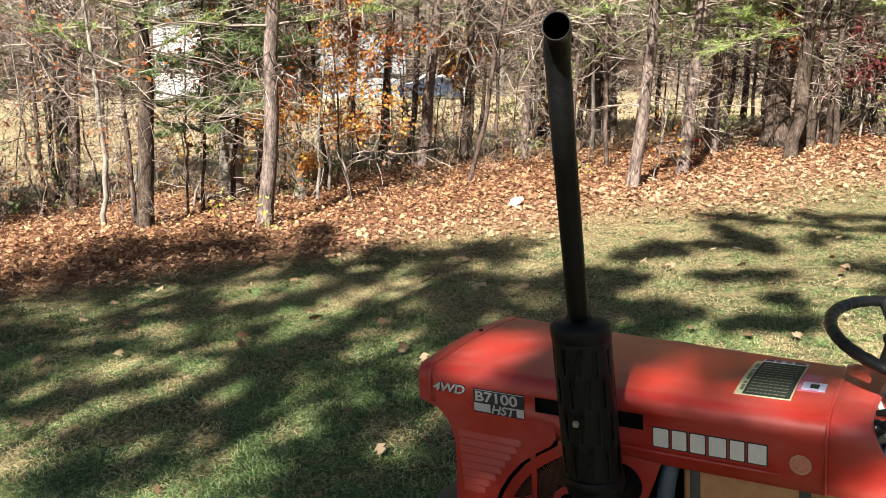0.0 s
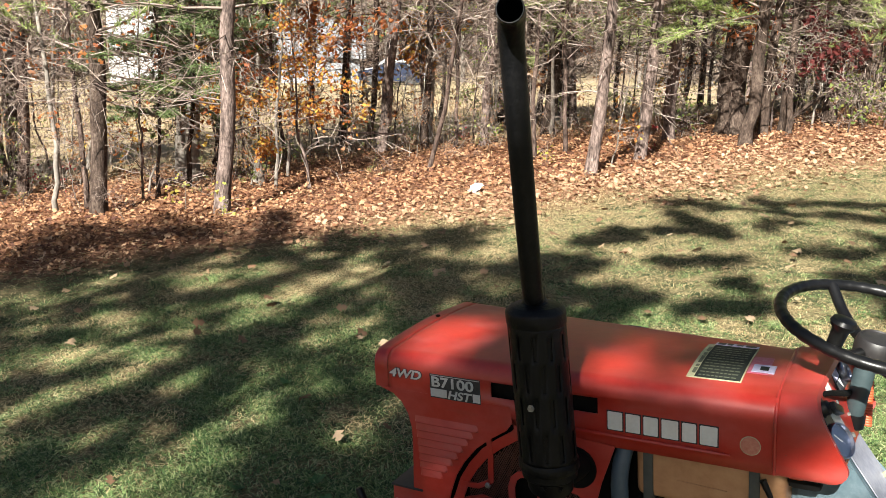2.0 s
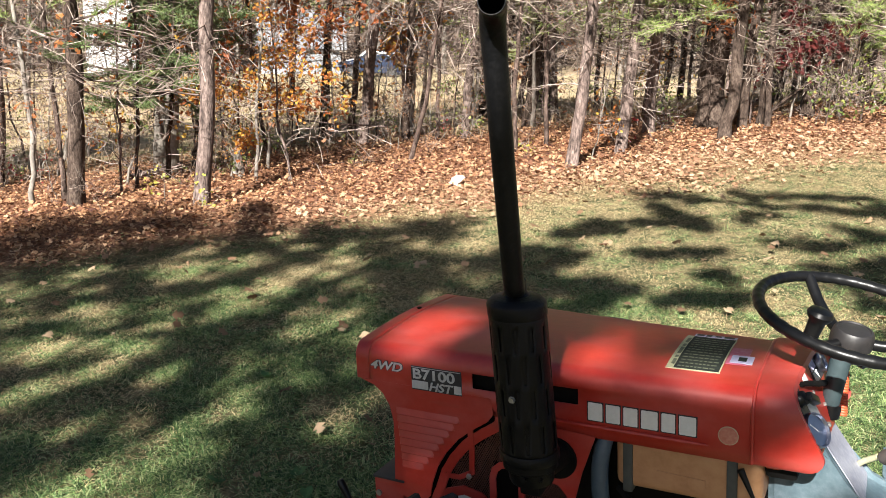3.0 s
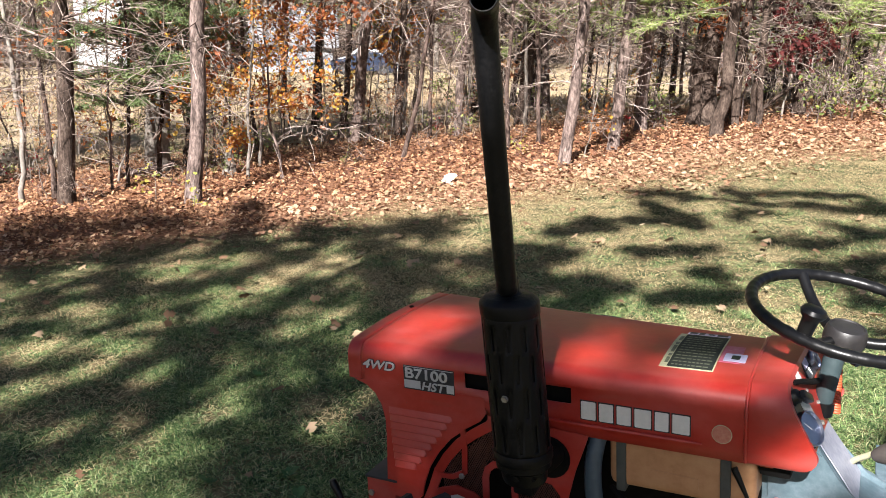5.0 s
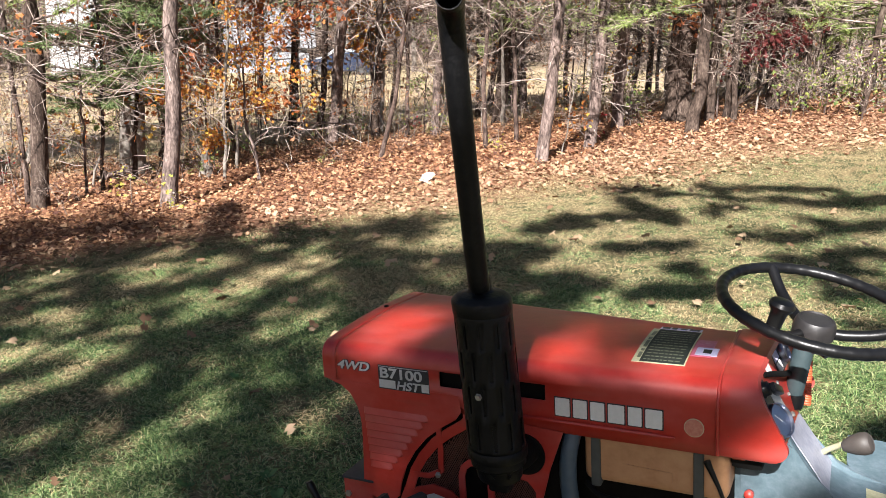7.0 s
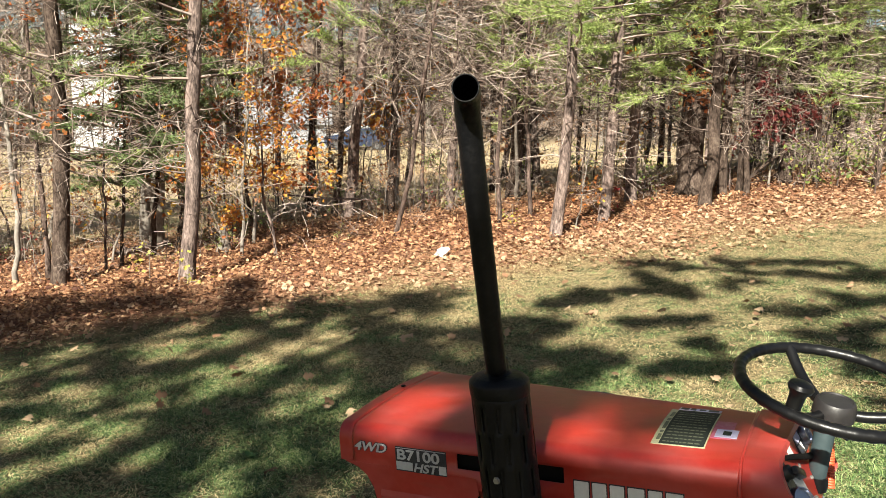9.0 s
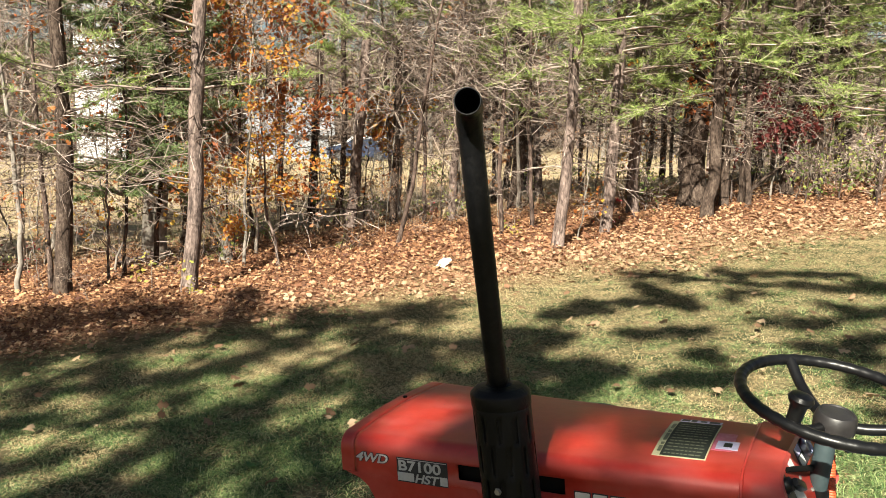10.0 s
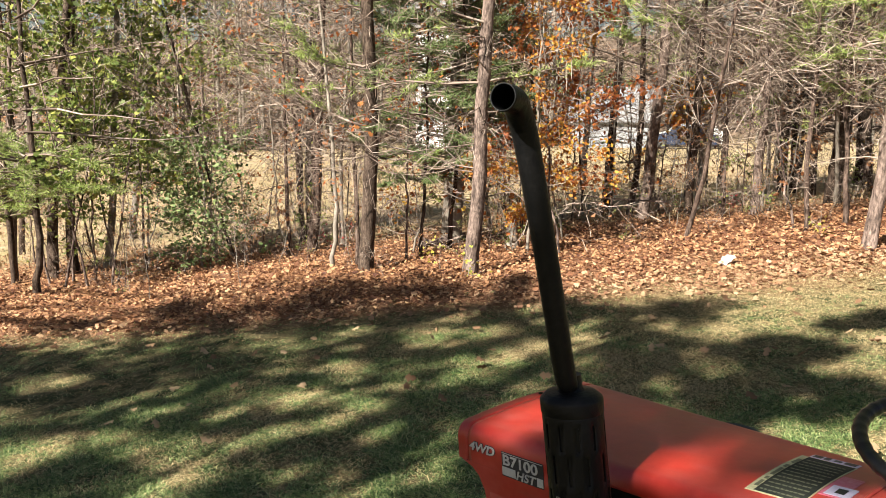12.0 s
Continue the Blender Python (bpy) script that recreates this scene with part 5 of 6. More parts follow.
for bx, bz in ((0.385, 0.538), (0.595, 0.60)):
    bm = lathe(bmesh.new(), [(0.007, 0), (0.007, 0.004), (0.005, 0.006)], pose(bx, IY - 0.001, bz, 90), 6)
    part("bolt", bm, STEEL, inner)
bm = lathe(bmesh.new(), [(0.03, 0), (0.03, 0.004)], pose(0.375, IY + 0.004, 0.462, 90), 24)
part("fan_pulley", bm, DECAL_WHITE, inner, "pale pulley behind the screen")
# solid disc, near-black to give the dark inside the exhaust hole
bm = lathe(bmesh.new(), [(0.046, 0), (0.046, 0.004)], pose(0.596, IY - 0.0045, 0.626, 90), 32)
part("opening_disc", bm, DARK, inner, "black disc in place of the exhaust opening")

# muffler with slotted heat shield, stack and angled tip
muffler = new("muffler")
muffler.parent = tractor
muffler["label"] = "black upright muffler with slotted heat shield and long stack"
MX, MY = 0.572, -0.118
bm = lathe(bmesh.new(), [(0.0535, 0.668), (0.0535, 0.985), (0.046, 0.99)], pose(MX, MY, 0), 32)
part("canister", bm, BLACK, muffler)
shield = bmesh.new()
N, zs = 56, [0.690, 0.702, 0.756, 0.774, 0.828, 0.842, 0.894, 0.904, 0.950, 0.960, 0.97]
ringv = [[shield.verts.new((MX + (0.0565 + 0.001 * (j == 0)) * math.cos(2 * math.pi * k / N), MY + 0.0565 * math.sin(2 * math.pi * k / N), z)) for k in range(N)] for j, z in enumerate(zs)]
for j in range(len(zs) - 1):
    for k in range(N):
        if j in (1, 3, 5, 7) and (k + 2 * (j // 2)) % 5 == 0:
            continue
        shield.faces.new((ringv[j][k], ringv[j][(k + 1) % N], ringv[j + 1][(k + 1) % N], ringv[j + 1][k]))
sh = part("heat_shield", shield, BLACK, muffler, "slotted black heat shield")
sh.modifiers.new("thickness", "SOLIDIFY").thickness = 0.0025
bm = lathe(bmesh.new(), [(0.0568, 0.964), (0.0577, 0.966), (0.0582, 0.9865), (0.0576, 0.9895), (0.0560, 0.9920), (0.0470, 0.9995), (0.0450, 1.0005), (0.0270, 1.0040), (0.0225, 1.010), (0.0215, 1.032)], pose(MX, MY, 0), 40)
part("top_cap", bm, BLACK, muffler)
stack = curve_points([(MX - 0.004, MY - 0.008, 1.012), (0.570, -0.140, 1.06), (0.578, -0.184, 1.291), (0.589, -0.224, 1.455), (0.597, -0.245, 1.50), (0.612, -0.272, 1.525), (0.628, -0.312, 1.530)], 8)
bm = pipe(bmesh.new(), stack, [0.0174 + 0.0032 * min(1, i / 30) for i in range(len(stack))], 24, cap=False)
st = part("exhaust_pipe", bm, BLACK, muffler)
st.modifiers.new("thickness", "SOLIDIFY").thickness = -0.002
bm = lathe(bmesh.new(), [(0.0575, 0.672), (0.0595, 0.676), (0.0595, 0.69), (0.0575, 0.694)], pose(MX, MY, 0), 40)
part("clamp_band", bm, BLACK, muffler)
bm = lathe(bmesh.new(), [(0.0555, 0.676), (0.0545, 0.658), (0.047, 0.652), (0.0445, 0.630), (0.042, 0.625), (0.020, 0.622)], pose(MX, MY, 0), 32)
part("lower_flange", bm, BLACK, muffler)
bm = box(bmesh.new(), MX - 0.022, MX + 0.02, MY - 0.016, MY + 0.03, 0.596, 0.630, 0.006)
part("drain_block", bm, BLACK, muffler)
bm = pipe(bmesh.new(), curve_points([(MX + 0.002, MY, 0.655), (MX + 0.010, MY + 0.035, 0.645), (MX + 0.014, MY + 0.075, 0.637), (MX + 0.016, MY + 0.15, 0.632)]), 0.029, 20)
part("inlet_elbow", bm, DARK, muffler)
for bx, by, bz, rad in ((MX - 0.0005, MY - 0.0572, 0.813, 0.0055), (MX + 0.004, MY - 0.046, 0.648, 0.006), (MX + 0.03, MY - 0.03, 0.645, 0.006)):
    bm = lathe(bmesh.new(), [(rad * 1.3, -0.002), (rad * 1.3, 0.001), (rad, 0.001), (rad, 0.005)], pose(bx, by, bz, 90), 6)
    part("bolt", bm, STEEL if bz > 0.7 else BLACK, muffler)

for ob in muffler.children:
    if ob.name.split(".")[0] != "exhaust_pipe":
        ob.data.transform(Matrix(((1, 0, -0.058, 0.058 * 0.99 - 0.006), (0, 1, 0, 0), (0, 0, 1, 0.003), (0, 0, 0, 1))))

# fuel tank under the hood, with its straps
tank = new("fuel_tank")
tank.parent = tractor
tank["label"] = "tan plastic fuel tank"
bm = box(bmesh.new(), 0.715, 1.0, 0.018, 0.20, 0.575, 0.735, 0.022, 4)
part("shell", bm, TANK, tank)
for x in (0.742, 0.945):
    bm = box(bmesh.new(), x - 0.010, x + 0.010, 0.012, 0.21, 0.568, 0.74, 0.004)
    part("strap", bm, STRAP, tank, "dark strap")
bm = plate(bmesh.new(), [(0.80, 0.602), (0.895, 0.600), (0.895, 0.622), (0.798, 0.626)], 0.0165, 0.02)
part("raised_plate", bm, TANK, tank)
bm = pipe(bmesh.new(), [(0.962, 0.0, 0.668), (0.985, -0.004, 0.62), (1.0, -0.004, 0.58)], [0.007, 0.004, 0.004], 10)
part("choke_rod", bm, WHEEL_BLACK, tractor)
bm = pipe(bmesh.new(), curve_points([(0.702, 0.05, 0.72), (0.690, 0.02, 0.66), (0.684, 0.01, 0.60), (0.688, 0.015, 0.52), (0.70, 0.05, 0.44)]), 0.018, 16)
part("air_hose", bm, HOSE, tractor, "blue-grey rubber hose")
bm = pipe(bmesh.new(), curve_points([(0.72, 0.02, 0.57), (0.76, 0.0, 0.555), (0.84, 0.01, 0.548), (0.93, 0.02, 0.55), (1.0, 0.06, 0.54)]), 0.006, 8)
part("fuel_hose", bm, DARK, tractor)

# dash cowl: a pressed hood whose rear end is cut to a slope, with the instrument panel let into it
dash = new("dash")
dash.parent = tractor


def cowl_end(z, y):
    """Rear edge of the cowl at a height: sloping down to the rear, then tucked under."""
    if z > 0.722:
        return 1.045 + 0.07 * (y + 0.016) + 0.52 * (0.835 - z)
    return 0.07 * (y + 0.016) + float(np.interp(z, (0.683, 0.686, 0.690, 0.697, 0.706, 0.714, 0.722), (1.056, 1.072, 1.084, 1.095, 1.102, 1.1045, 1.1038)))


Y0, Y1, R0 = NEAR_Y - 0.005, 0.35, 0.05
side_near = [(Y0 + 0.02, 0.683), (Y0 + 0.009, 0.686), (Y0 + 0.004, 0.690), (Y0 + 0.001, 0.697), (Y0, 0.706), (Y0, 0.714), (Y0, 0.724), (Y0, 0.742), (Y0, 0.765), (Y0 + 0.001, 0.786)]
shoulder = [(Y0 + R0 - R0 * math.cos(radians(q)), 0.837 - R0 * (1 - math.sin(radians(q)))) for q in (10, 28, 46, 64, 80, 90)]
crown = [(Y0 + (Y1 - Y0) * t, 0.837 + 0.005 * math.sin(math.pi * t)) for t in (0.25, 0.4, 0.6, 0.75)]
section = side_near + shoulder + crown + [(Y1 + Y0 - y, z) for y, z in (side_near + shoulder)[::-1]]
bm = bmesh.new()
rows = [[bm.verts.new((0.984 + t * (cowl_end(z, y) - 0.984), y + (0.004 * (1 - t / 0.08) if t < 0.08 and y < 0.2 else 0), z - (0.003 if t == 0 else 0))) for y, z in section] for t in (0, 0.06, 0.3, 0.6, 0.85, 1.0)]
lip = [bm.verts.new((cowl_end(0.765 + (z - 0.765) * 0.9, y) + 0.0015, 0.167 + (y - 0.167) * 0.955, 0.765 + (z - 0.765) * 0.9)) for y, z in section]
well = [bm.verts.new((v.co.x - 0.007, v.co.y, v.co.z)) for v in lip]
for a, b in zip(rows + [lip], rows[1:] + [lip, well][0:1] + [well]):
    for k in range(len(a) - 1):
        bm.faces.new((a[k], a[k + 1], b[k + 1], b[k]))
bm.faces.new(well)
part("cowl", bm, RED, dash, "red dash cowl")
bm = pipe(bmesh.new(), [(0.983, NEAR_Y - 0.002, z) for z in (0.69, 0.72, 0.76, 0.79)] + [(0.983, NEAR_Y + 0.008, 0.815), (0.983, NEAR_Y + 0.035, 0.832), (0.983, 0.15, 0.842), (0.983, 0.28, 0.838), (0.983, 0.31, 0.828)], 0.0035, 8)
part("seam_seal", bm, RED, dash)
# local frame of the sloping panel: x down the slope, y across, z outwards
out, across = Vector((1, -0.07, 0.52)).normalized(), Vector((0.07, 1, 0)).normalized()
slope = Matrix.Translation((1.041, -0.016, 0.835)) @ Matrix((across.cross(out), across, out)).transposed().to_4x4()


def panel_piece(name, x0, x1, y0, y1, z0, z1, mat, label="", skew=0.0):
    bm = box(bmesh.new(), x0, x1, y0, y1, z0, z1, 0.0008)
    for v in bm.verts:
        v.co.y += skew * (v.co.x - x0)
    bm.transform(slope)
    return part(name, bm, mat, dash, label, smooth=False)


panel_piece("instrument_plate", 0.012, 0.122, 0.032, 0.074, -0.006, -0.001, DECAL_BLACK, "black plate round the switch and gauge")
panel_piece("label_strip", 0.045, 0.115, 0.077, 0.12, -0.006, -0.0012, DECAL_GREY, "worn silver label strip", 0.1)
panel_piece("decal_plate", 0.004, 0.052, 0.19, 0.31, -0.006, -0.0012, DECAL_BLACK, "black and white instruction plate")
for x0, x1, y0, y1, m in ((0.008, 0.024, 0.195, 0.232, LILAC), (0.028, 0.048, 0.195, 0.226, DECAL_WHITE), (0.008, 0.02, 0.285, 0.305, DECAL_WHITE), (0.034, 0.048, 0.28, 0.305, DECAL_GREY)):
    panel_piece("printed_patch", x0, x1, y0, y1, -0.001, -0.0004, m)
panel_piece("white_label", 0.006, 0.028, 0.122, 0.15, -0.006, -0.0008, DECAL_WHITE)
for gx, gy, r in ((0.086, 0.04, 0.030), (0.026, 0.265, 0.02)):
    at = slope @ Vector((gx, gy, -0.004))
    seat = Matrix.Translation(at) @ Vector((0.82, -0.34, 0.5)).to_track_quat("Z", "Y").to_matrix().to_4x4() if r > 0.025 else slope @ pose(gx, gy, -0.006)
    bm = lathe(bmesh.new(), [(r * 1.08, -0.01), (r * 1.08, 0.012), (r * 1.04, 0.016), (r * 0.98, 0.016), (r * 0.92, 0.011)], seat, 36)
    g = part("gauge", bm, CHROME, dash, "round gauge with bright bezel")
    bm = lathe(bmesh.new(), [(r * 0.95, 0.006), (r * 0.93, 0.010)], seat, 28)
    part("dial", bm, DIAL, g)
    for k in range(9):
        bm = box(bmesh.new(), -0.0006, 0.0006, r * 0.66, r * 0.84, 0.0102, 0.0107)
        bm.transform(seat @ pose(0, 0, 0, 0, 0, -110 + 27.5 * k))
        part("tick", bm, DECAL_WHITE, g, smooth=False)
    bm = box(bmesh.new(), -0.0008, 0.0008, -0.004, r * 0.62, 0.0106, 0.0114)
    bm.transform(seat @ pose(0, 0, 0, 0, 0, 40))
    part("pointer", bm, DECAL_WHITE, g, smooth=False)
# ignition switch with its paddle, throttle lever, bolts
bm = lathe(bmesh.new(), [(0.017, -0.006), (0.017, 0.0), (0.014, 0.003), (0.013, 0.011), (0.008, 0.014)], slope @ pose(0.026, 0.048, 0), 20)
sw = part("ignition_switch", bm, WHEEL_BLACK, dash)
bm = box(bmesh.new(), -0.006, 0.036, -0.008, 0.008, 0.008, 0.024, 0.004)
bm.transform(slope @ pose(0.027, 0.05, 0, 0, 0, 55))
part("paddle", bm, WHEEL_BLACK, sw)
bm = pipe(bmesh.new(), [(1.138, 0.2, 0.85), (1.15, 0.19, 0.842), (1.158, 0.185, 0.838)], [0.01, 0.012, 0.011], 14)
part("light_switch", bm, WHEEL_BLACK, dash, "black stalk switch on the column")
bm = pipe(bmesh.new(), [slope @ Vector((0.012, 0.09, 0.0)), slope @ Vector((0.02, 0.11, 0.008)), slope @ Vector((0.042, 0.165, 0.012)), slope @ Vector((0.053, 0.2, 0.01))], [0.005, 0.0055, 0.006, 0.0065], 12)
part("throttle_lever", bm, DARK, dash)
for gx, gy, r in ((0.119, 0.155, 0.0055), (0.052, 0.156, 0.0045), (0.09, 0.19, 0.004)):
    bm = lathe(bmesh.new(), [(r, -0.009), (r, -0.004), (r * 0.7, -0.002)], slope @ pose(gx, gy, 0), 6)
    part("bolt", bm, STEEL, dash)

# steering column and wheel
steer = new("steering")
steer.parent = tractor
wheel_m = pose(1.134, 0.2, 0.928, 6.9, 12.0, 0)
bm = pipe(bmesh.new(), [(1.098, 0.2, 0.715), (1.099, 0.2, 0.75), (1.112, 0.2, 0.83), (1.123, 0.203, 0.875)], [0.012, 0.0175, 0.0195, 0.021], 24)
part("column", bm, COLUMN, steer, "dark grey-green steering column")
bm = pipe(bmesh.new(), [(1.12, 0.205, 0.865), (1.131, 0.201, 0.90)], [0.028, 0.022], 24)
part("column_collar", bm, WHEEL_BLACK, steer)
bm = pipe(bmesh.new(), [(1.098, 0.2, 0.716), (1.0985, 0.2, 0.730), (1.1, 0.2, 0.745)], [0.018, 0.0205, 0.0195], 20)
part("column_boot", bm, WHEEL_BLACK, steer, "black rubber boot at the column's foot")
RIM = 0.178
bm = bmesh.new()
K, S = 120, 12
rings = []
for k in range(K):
    a = 2 * math.pi * k / K
    r = 0.0125 * (1 - (0.1 if k % 3 == 0 else 0))
    rings.append([bm.verts.new(wheel_m @ Vector(((RIM + r * math.cos(b) * (0.94 if math.cos(b) < -0.3 and k % 3 == 0 else 1)) * math.cos(a), (RIM + r * math.cos(b)) * math.sin(a), r * 0.95 * math.sin(b)))) for b in np.arange(S) * 2 * math.pi / S])
for k in range(K):
    a, b = rings[k], rings[(k + 1) % K]
    for j in range(S):
        bm.faces.new((a[j], a[(j + 1) % S], b[(j + 1) % S], b[j]))
part("rim", bm, WHEEL_BLACK, steer, "black moulded rim with finger grips")
bm = lathe(bmesh.new(), [(0.030, -0.066), (0.039, -0.058), (0.040, -0.042), (0.0375, -0.028), (0.034, -0.0225), (0.031, -0.022), (0.030, -0.0245), (0.015, -0.0225)], wheel_m @ Matrix.Translation((0.006, -0.006, 0)), 36)
part("hub", bm, HUB_GREY, steer, "dull black hub cap")
for a in (125, 245, 5):
    d = Vector((math.cos(radians(a)), math.sin(radians(a)), 0))
    path = [d * 0.03 + Vector((0, 0, -0.05)), d * 0.065 + Vector((0, 0, -0.047)), d * 0.12 + Vector((0, 0, -0.03)), d * (RIM - 0.004)]
    bm = pipe(bmesh.new(), curve_points([wheel_m @ p for p in path], 5), 0.011, 12)
    part("spoke", bm, WHEEL_BLACK, steer)
ka = radians(247)
kp = wheel_m @ Vector((math.cos(ka) * (RIM - 0.012), math.sin(ka) * (RIM - 0.012), 0))
bm = lathe(bmesh.new(), [(0.015, -0.012), (0.0135, 0.008), (0.0145, 0.03), (0.0155, 0.038), (0.021, 0.044), (0.0235, 0.051), (0.020, 0.058), (0.009, 0.062)], Matrix.Translation(kp) @ pose(0, 0, 0, 4, 19, 0), 28)
part("spinner_knob", bm, WHEEL_BLACK, steer, "black spinner knob")

# grey-green console, floor plate and gear lever
bm = plate(bmesh.new(), [(1.0, 0.62), (1.06, 0.68), (1.09, 0.702), (1.11, 0.671), (1.137, 0.63), (1.172, 0.574), (1.21, 0.554), (1.275, 0.541), (1.40, 0.52), (1.40, 0.36), (1.0, 0.40)], 0.095, 0.265)
bmesh.ops.bevel(bm, geom=[e for e in bm.edges if abs(e.verts[0].co.y - e.verts[1].co.y) < 1e-5], offset=0.012, segments=2, affect="EDGES")
con = part("console", bm, GREY_GREEN, tractor, "chalky grey-green transmission cover")
# dark strip laid on the cover, its colour giving the slot's shade
bm = plate(bmesh.new(), [(1.124, 0.648), (1.162, 0.588), (1.1660, 0.5905), (1.1280, 0.6505)], 0.232, 0.244)
part("lever_slot_strip", bm, DARK, con, smooth=False)
# added plate on the slope; its lilac-grey carries the skylight there
bm = plate(bmesh.new(), [(1.094, 0.7005), (1.112, 0.6720), (1.139, 0.6310), (1.170, 0.5815), (1.1715, 0.5825), (1.1405, 0.6325), (1.1135, 0.6735), (1.0955, 0.7020)], 0.112, 0.25)
part("lit_slope_plate", bm, material("lit_lilac_grey", [(0.16, 0.17, 0.22), (0.26, 0.27, 0.33), (0.36, 0.37, 0.42)], 0.5, scale=9, fine=70, bump=0.15), con, "thin plate coloured lilac-grey for the skylit slope of the cover", smooth=False)
lever = new("gear_lever")
lever.parent = tractor
bm = pipe(bmesh.new(), [(1.145, 0.245, 0.595), (1.165, 0.225, 0.622), (1.19, 0.194, 0.65)], 0.006, 12)
part("rod", bm, CREAM, lever)
axis = (Vector((1.24, 0.18, 0.672)) - Vector((1.17, 0.195, 0.642))).to_track_quat("Z", "Y").to_matrix().to_4x4()
bm = lathe(bmesh.new(), [(0.009, 0.018), (0.0135, 0.024), (0.0195, 0.04), (0.0225, 0.054), (0.0215, 0.066), (0.0165, 0.0715), (0.015, 0.0705), (0.008, 0.073)], Matrix.Translation((1.175, 0.194, 0.641)) @ axis, 24)
part("knob", bm, KNOB_GREY, lever, "worn grey-brown knob")
bm = plate(bmesh.new(), [(1.20, 0.50), (1.62, 0.47), (1.62, 0.44), (1.20, 0.47)], -0.14, 0.58)
part("foot_plate", bm, GREY_GREEN, tractor)
bm = plate(bmesh.new(), [(1.236, 0.5480), (1.274, 0.5405), (1.2743, 0.5420), (1.2363, 0.5500)], 0.14, 0.222)
part("step_decal", bm, CREAM, tractor, "worn cream and black decal", smooth=False)
coil = [(1.119 + 0.007 * math.cos(t * 2.2), 0.27 + 0.007 * math.sin(t * 2.2), 0.788 - 0.002 * t) for t in np.arange(0, 46, 0.35)]
bm = pipe(bmesh.new(), coil, 0.0032, 6)
part("coiled_cord", bm, CORD, tractor, "orange coiled cord")
for p in ((1.03, 0.085, 0.568),):
    bm = lathe(bmesh.new(), [(0.009, -0.01), (0.009, 0.008), (0.005, 0.011)], pose(*p, 70), 12)
    part("red_cap", bm, RED, tractor)

# solid near-black box standing for the shaded gap under the cowl
bm = box(bmesh.new(), 1.0, 1.06, 0.03, 0.094, 0.645, 0.684, 0.012)
part("gap_fill_box", bm, DARK, tractor)
bm = box(bmesh.new(), 1.004, 1.028, 0.024, 0.03, 0.668, 0.682, 0.001)
part("red_tag", bm, CORD, tractor, "small orange-red tag", smooth=False)

# front bracket and bumper post
bm = box(bmesh.new(), 0.13, 0.21, -0.012, 0.05, 0.36, 0.488, 0.004)
fb = part("front_bracket", bm, RED, tractor)
bm = box(bmesh.new(), 0.127, 0.215, -0.015, 0.13, 0.4885, 0.4945, 0.002)
part("tray", bm, DECAL_BLACK, fb)
bm = lathe(bmesh.new(), [(0.008, 0), (0.008, 0.005)], pose(0.142, -0.012, 0.45, 90), 6)
part("bolt", bm, STEEL, fb)
bm = pipe(bmesh.new(), [(0.12, 0.03, 0.38), (0.045, 0.0, 0.395), (0.02, 0.0, 0.44), (0.016, 0.0, 0.45)], [0.009, 0.009, 0.011, 0.008], 12)
part("bumper_post", bm, WHEEL_BLACK, tractor)

# chassis, axles, wheels
bm = box(bmesh.new(), 0.18, 1.3, 0.13, 0.32, 0.27, 0.42, 0.02)
part("chassis", bm, DARK, tractor)
bm = box(bmesh.new(), 1.25, 1.98, 0.10, 0.35, 0.22, 0.46, 0.03)
part("gearbox", bm, GREY_GREEN, tractor)


def tyre(x, y, r, w, rim):
    m = pose(x, y, r, 90)
    bm = lathe(bmesh.new(), [(rim, -w / 2), (r * 0.86, -w / 2), (r * 0.96, -w * 0.4), (r * 0.97, w * 0.4), (r * 0.86, w / 2), (rim, w / 2)], m, 40)
    for k in range(18):
        a = 2 * math.pi * k / 18
        for s in (-1, 1):
            q = bmesh.ops.create_cube(bm, size=1, matrix=m @ pose(0, 0, 0, 0, 0, math.degrees(a) + 5 * s) @ pose(r * 0.975, 0, s * w * 0.22, 28 * s) @ Matrix.Diagonal((r * 0.05, 0.022, w * 0.5, 1)))
    wheel = part("wheel", bm, TYRE, tractor)
    bm = lathe(bmesh.new(), [(rim * 0.3, -w * 0.2), (rim * 0.98, -w * 0.3), (rim * 1.02, -w / 2), (rim * 1.02, w / 2), (rim * 0.98, w * 0.3), (rim * 0.3, w * 0.2)], m, 32)
    part("rim", bm, DECAL_WHITE, wheel)


for y in (-0.19, 0.64):
    tyre(0.42, y, 0.28, 0.15, 0.15)
    tyre(1.88, y - (0.02 if y < 0 else -0.02), 0.385, 0.21, 0.2)
bm = pipe(bmesh.new(), [(0.42, -0.15, 0.27), (0.42, 0.6, 0.27)], 0.04, 12)
part("front_axle", bm, DARK, tractor)
bm = pipe(bmesh.new(), [(1.88, -0.15, 0.385), (1.88, 0.6, 0.385)], 0.055, 12)
part("rear_axle", bm, DARK, tractor)


# ---- decals and lettering ----
def lettering(name, text, size, m, mat, parent, squash=1.0, shear=0.0, thick=0.0006, grow=0.0):
    c = bpy.data.curves.new(name, "FONT")
    c.body, c.size, c.extrude, c.shear, c.offset = text, size, thick, shear, size * 0.022 + grow
    tmp = bpy.data.objects.new(name, c)
    me = bpy.data.meshes.new_from_object(tmp)
    bpy.data.objects.remove(tmp)
    xs = [v.co.x for v in me.vertices]
    me.transform(Matrix.Diagonal((squash, 1, 1, 1)))
    me.transform(m)
    return link(name, me, mat, parent)




def side_at(x, z, y=NEAR_Y - 0.0018, turn=0):
    return pose(x, y, z, 90, -turn, 0)


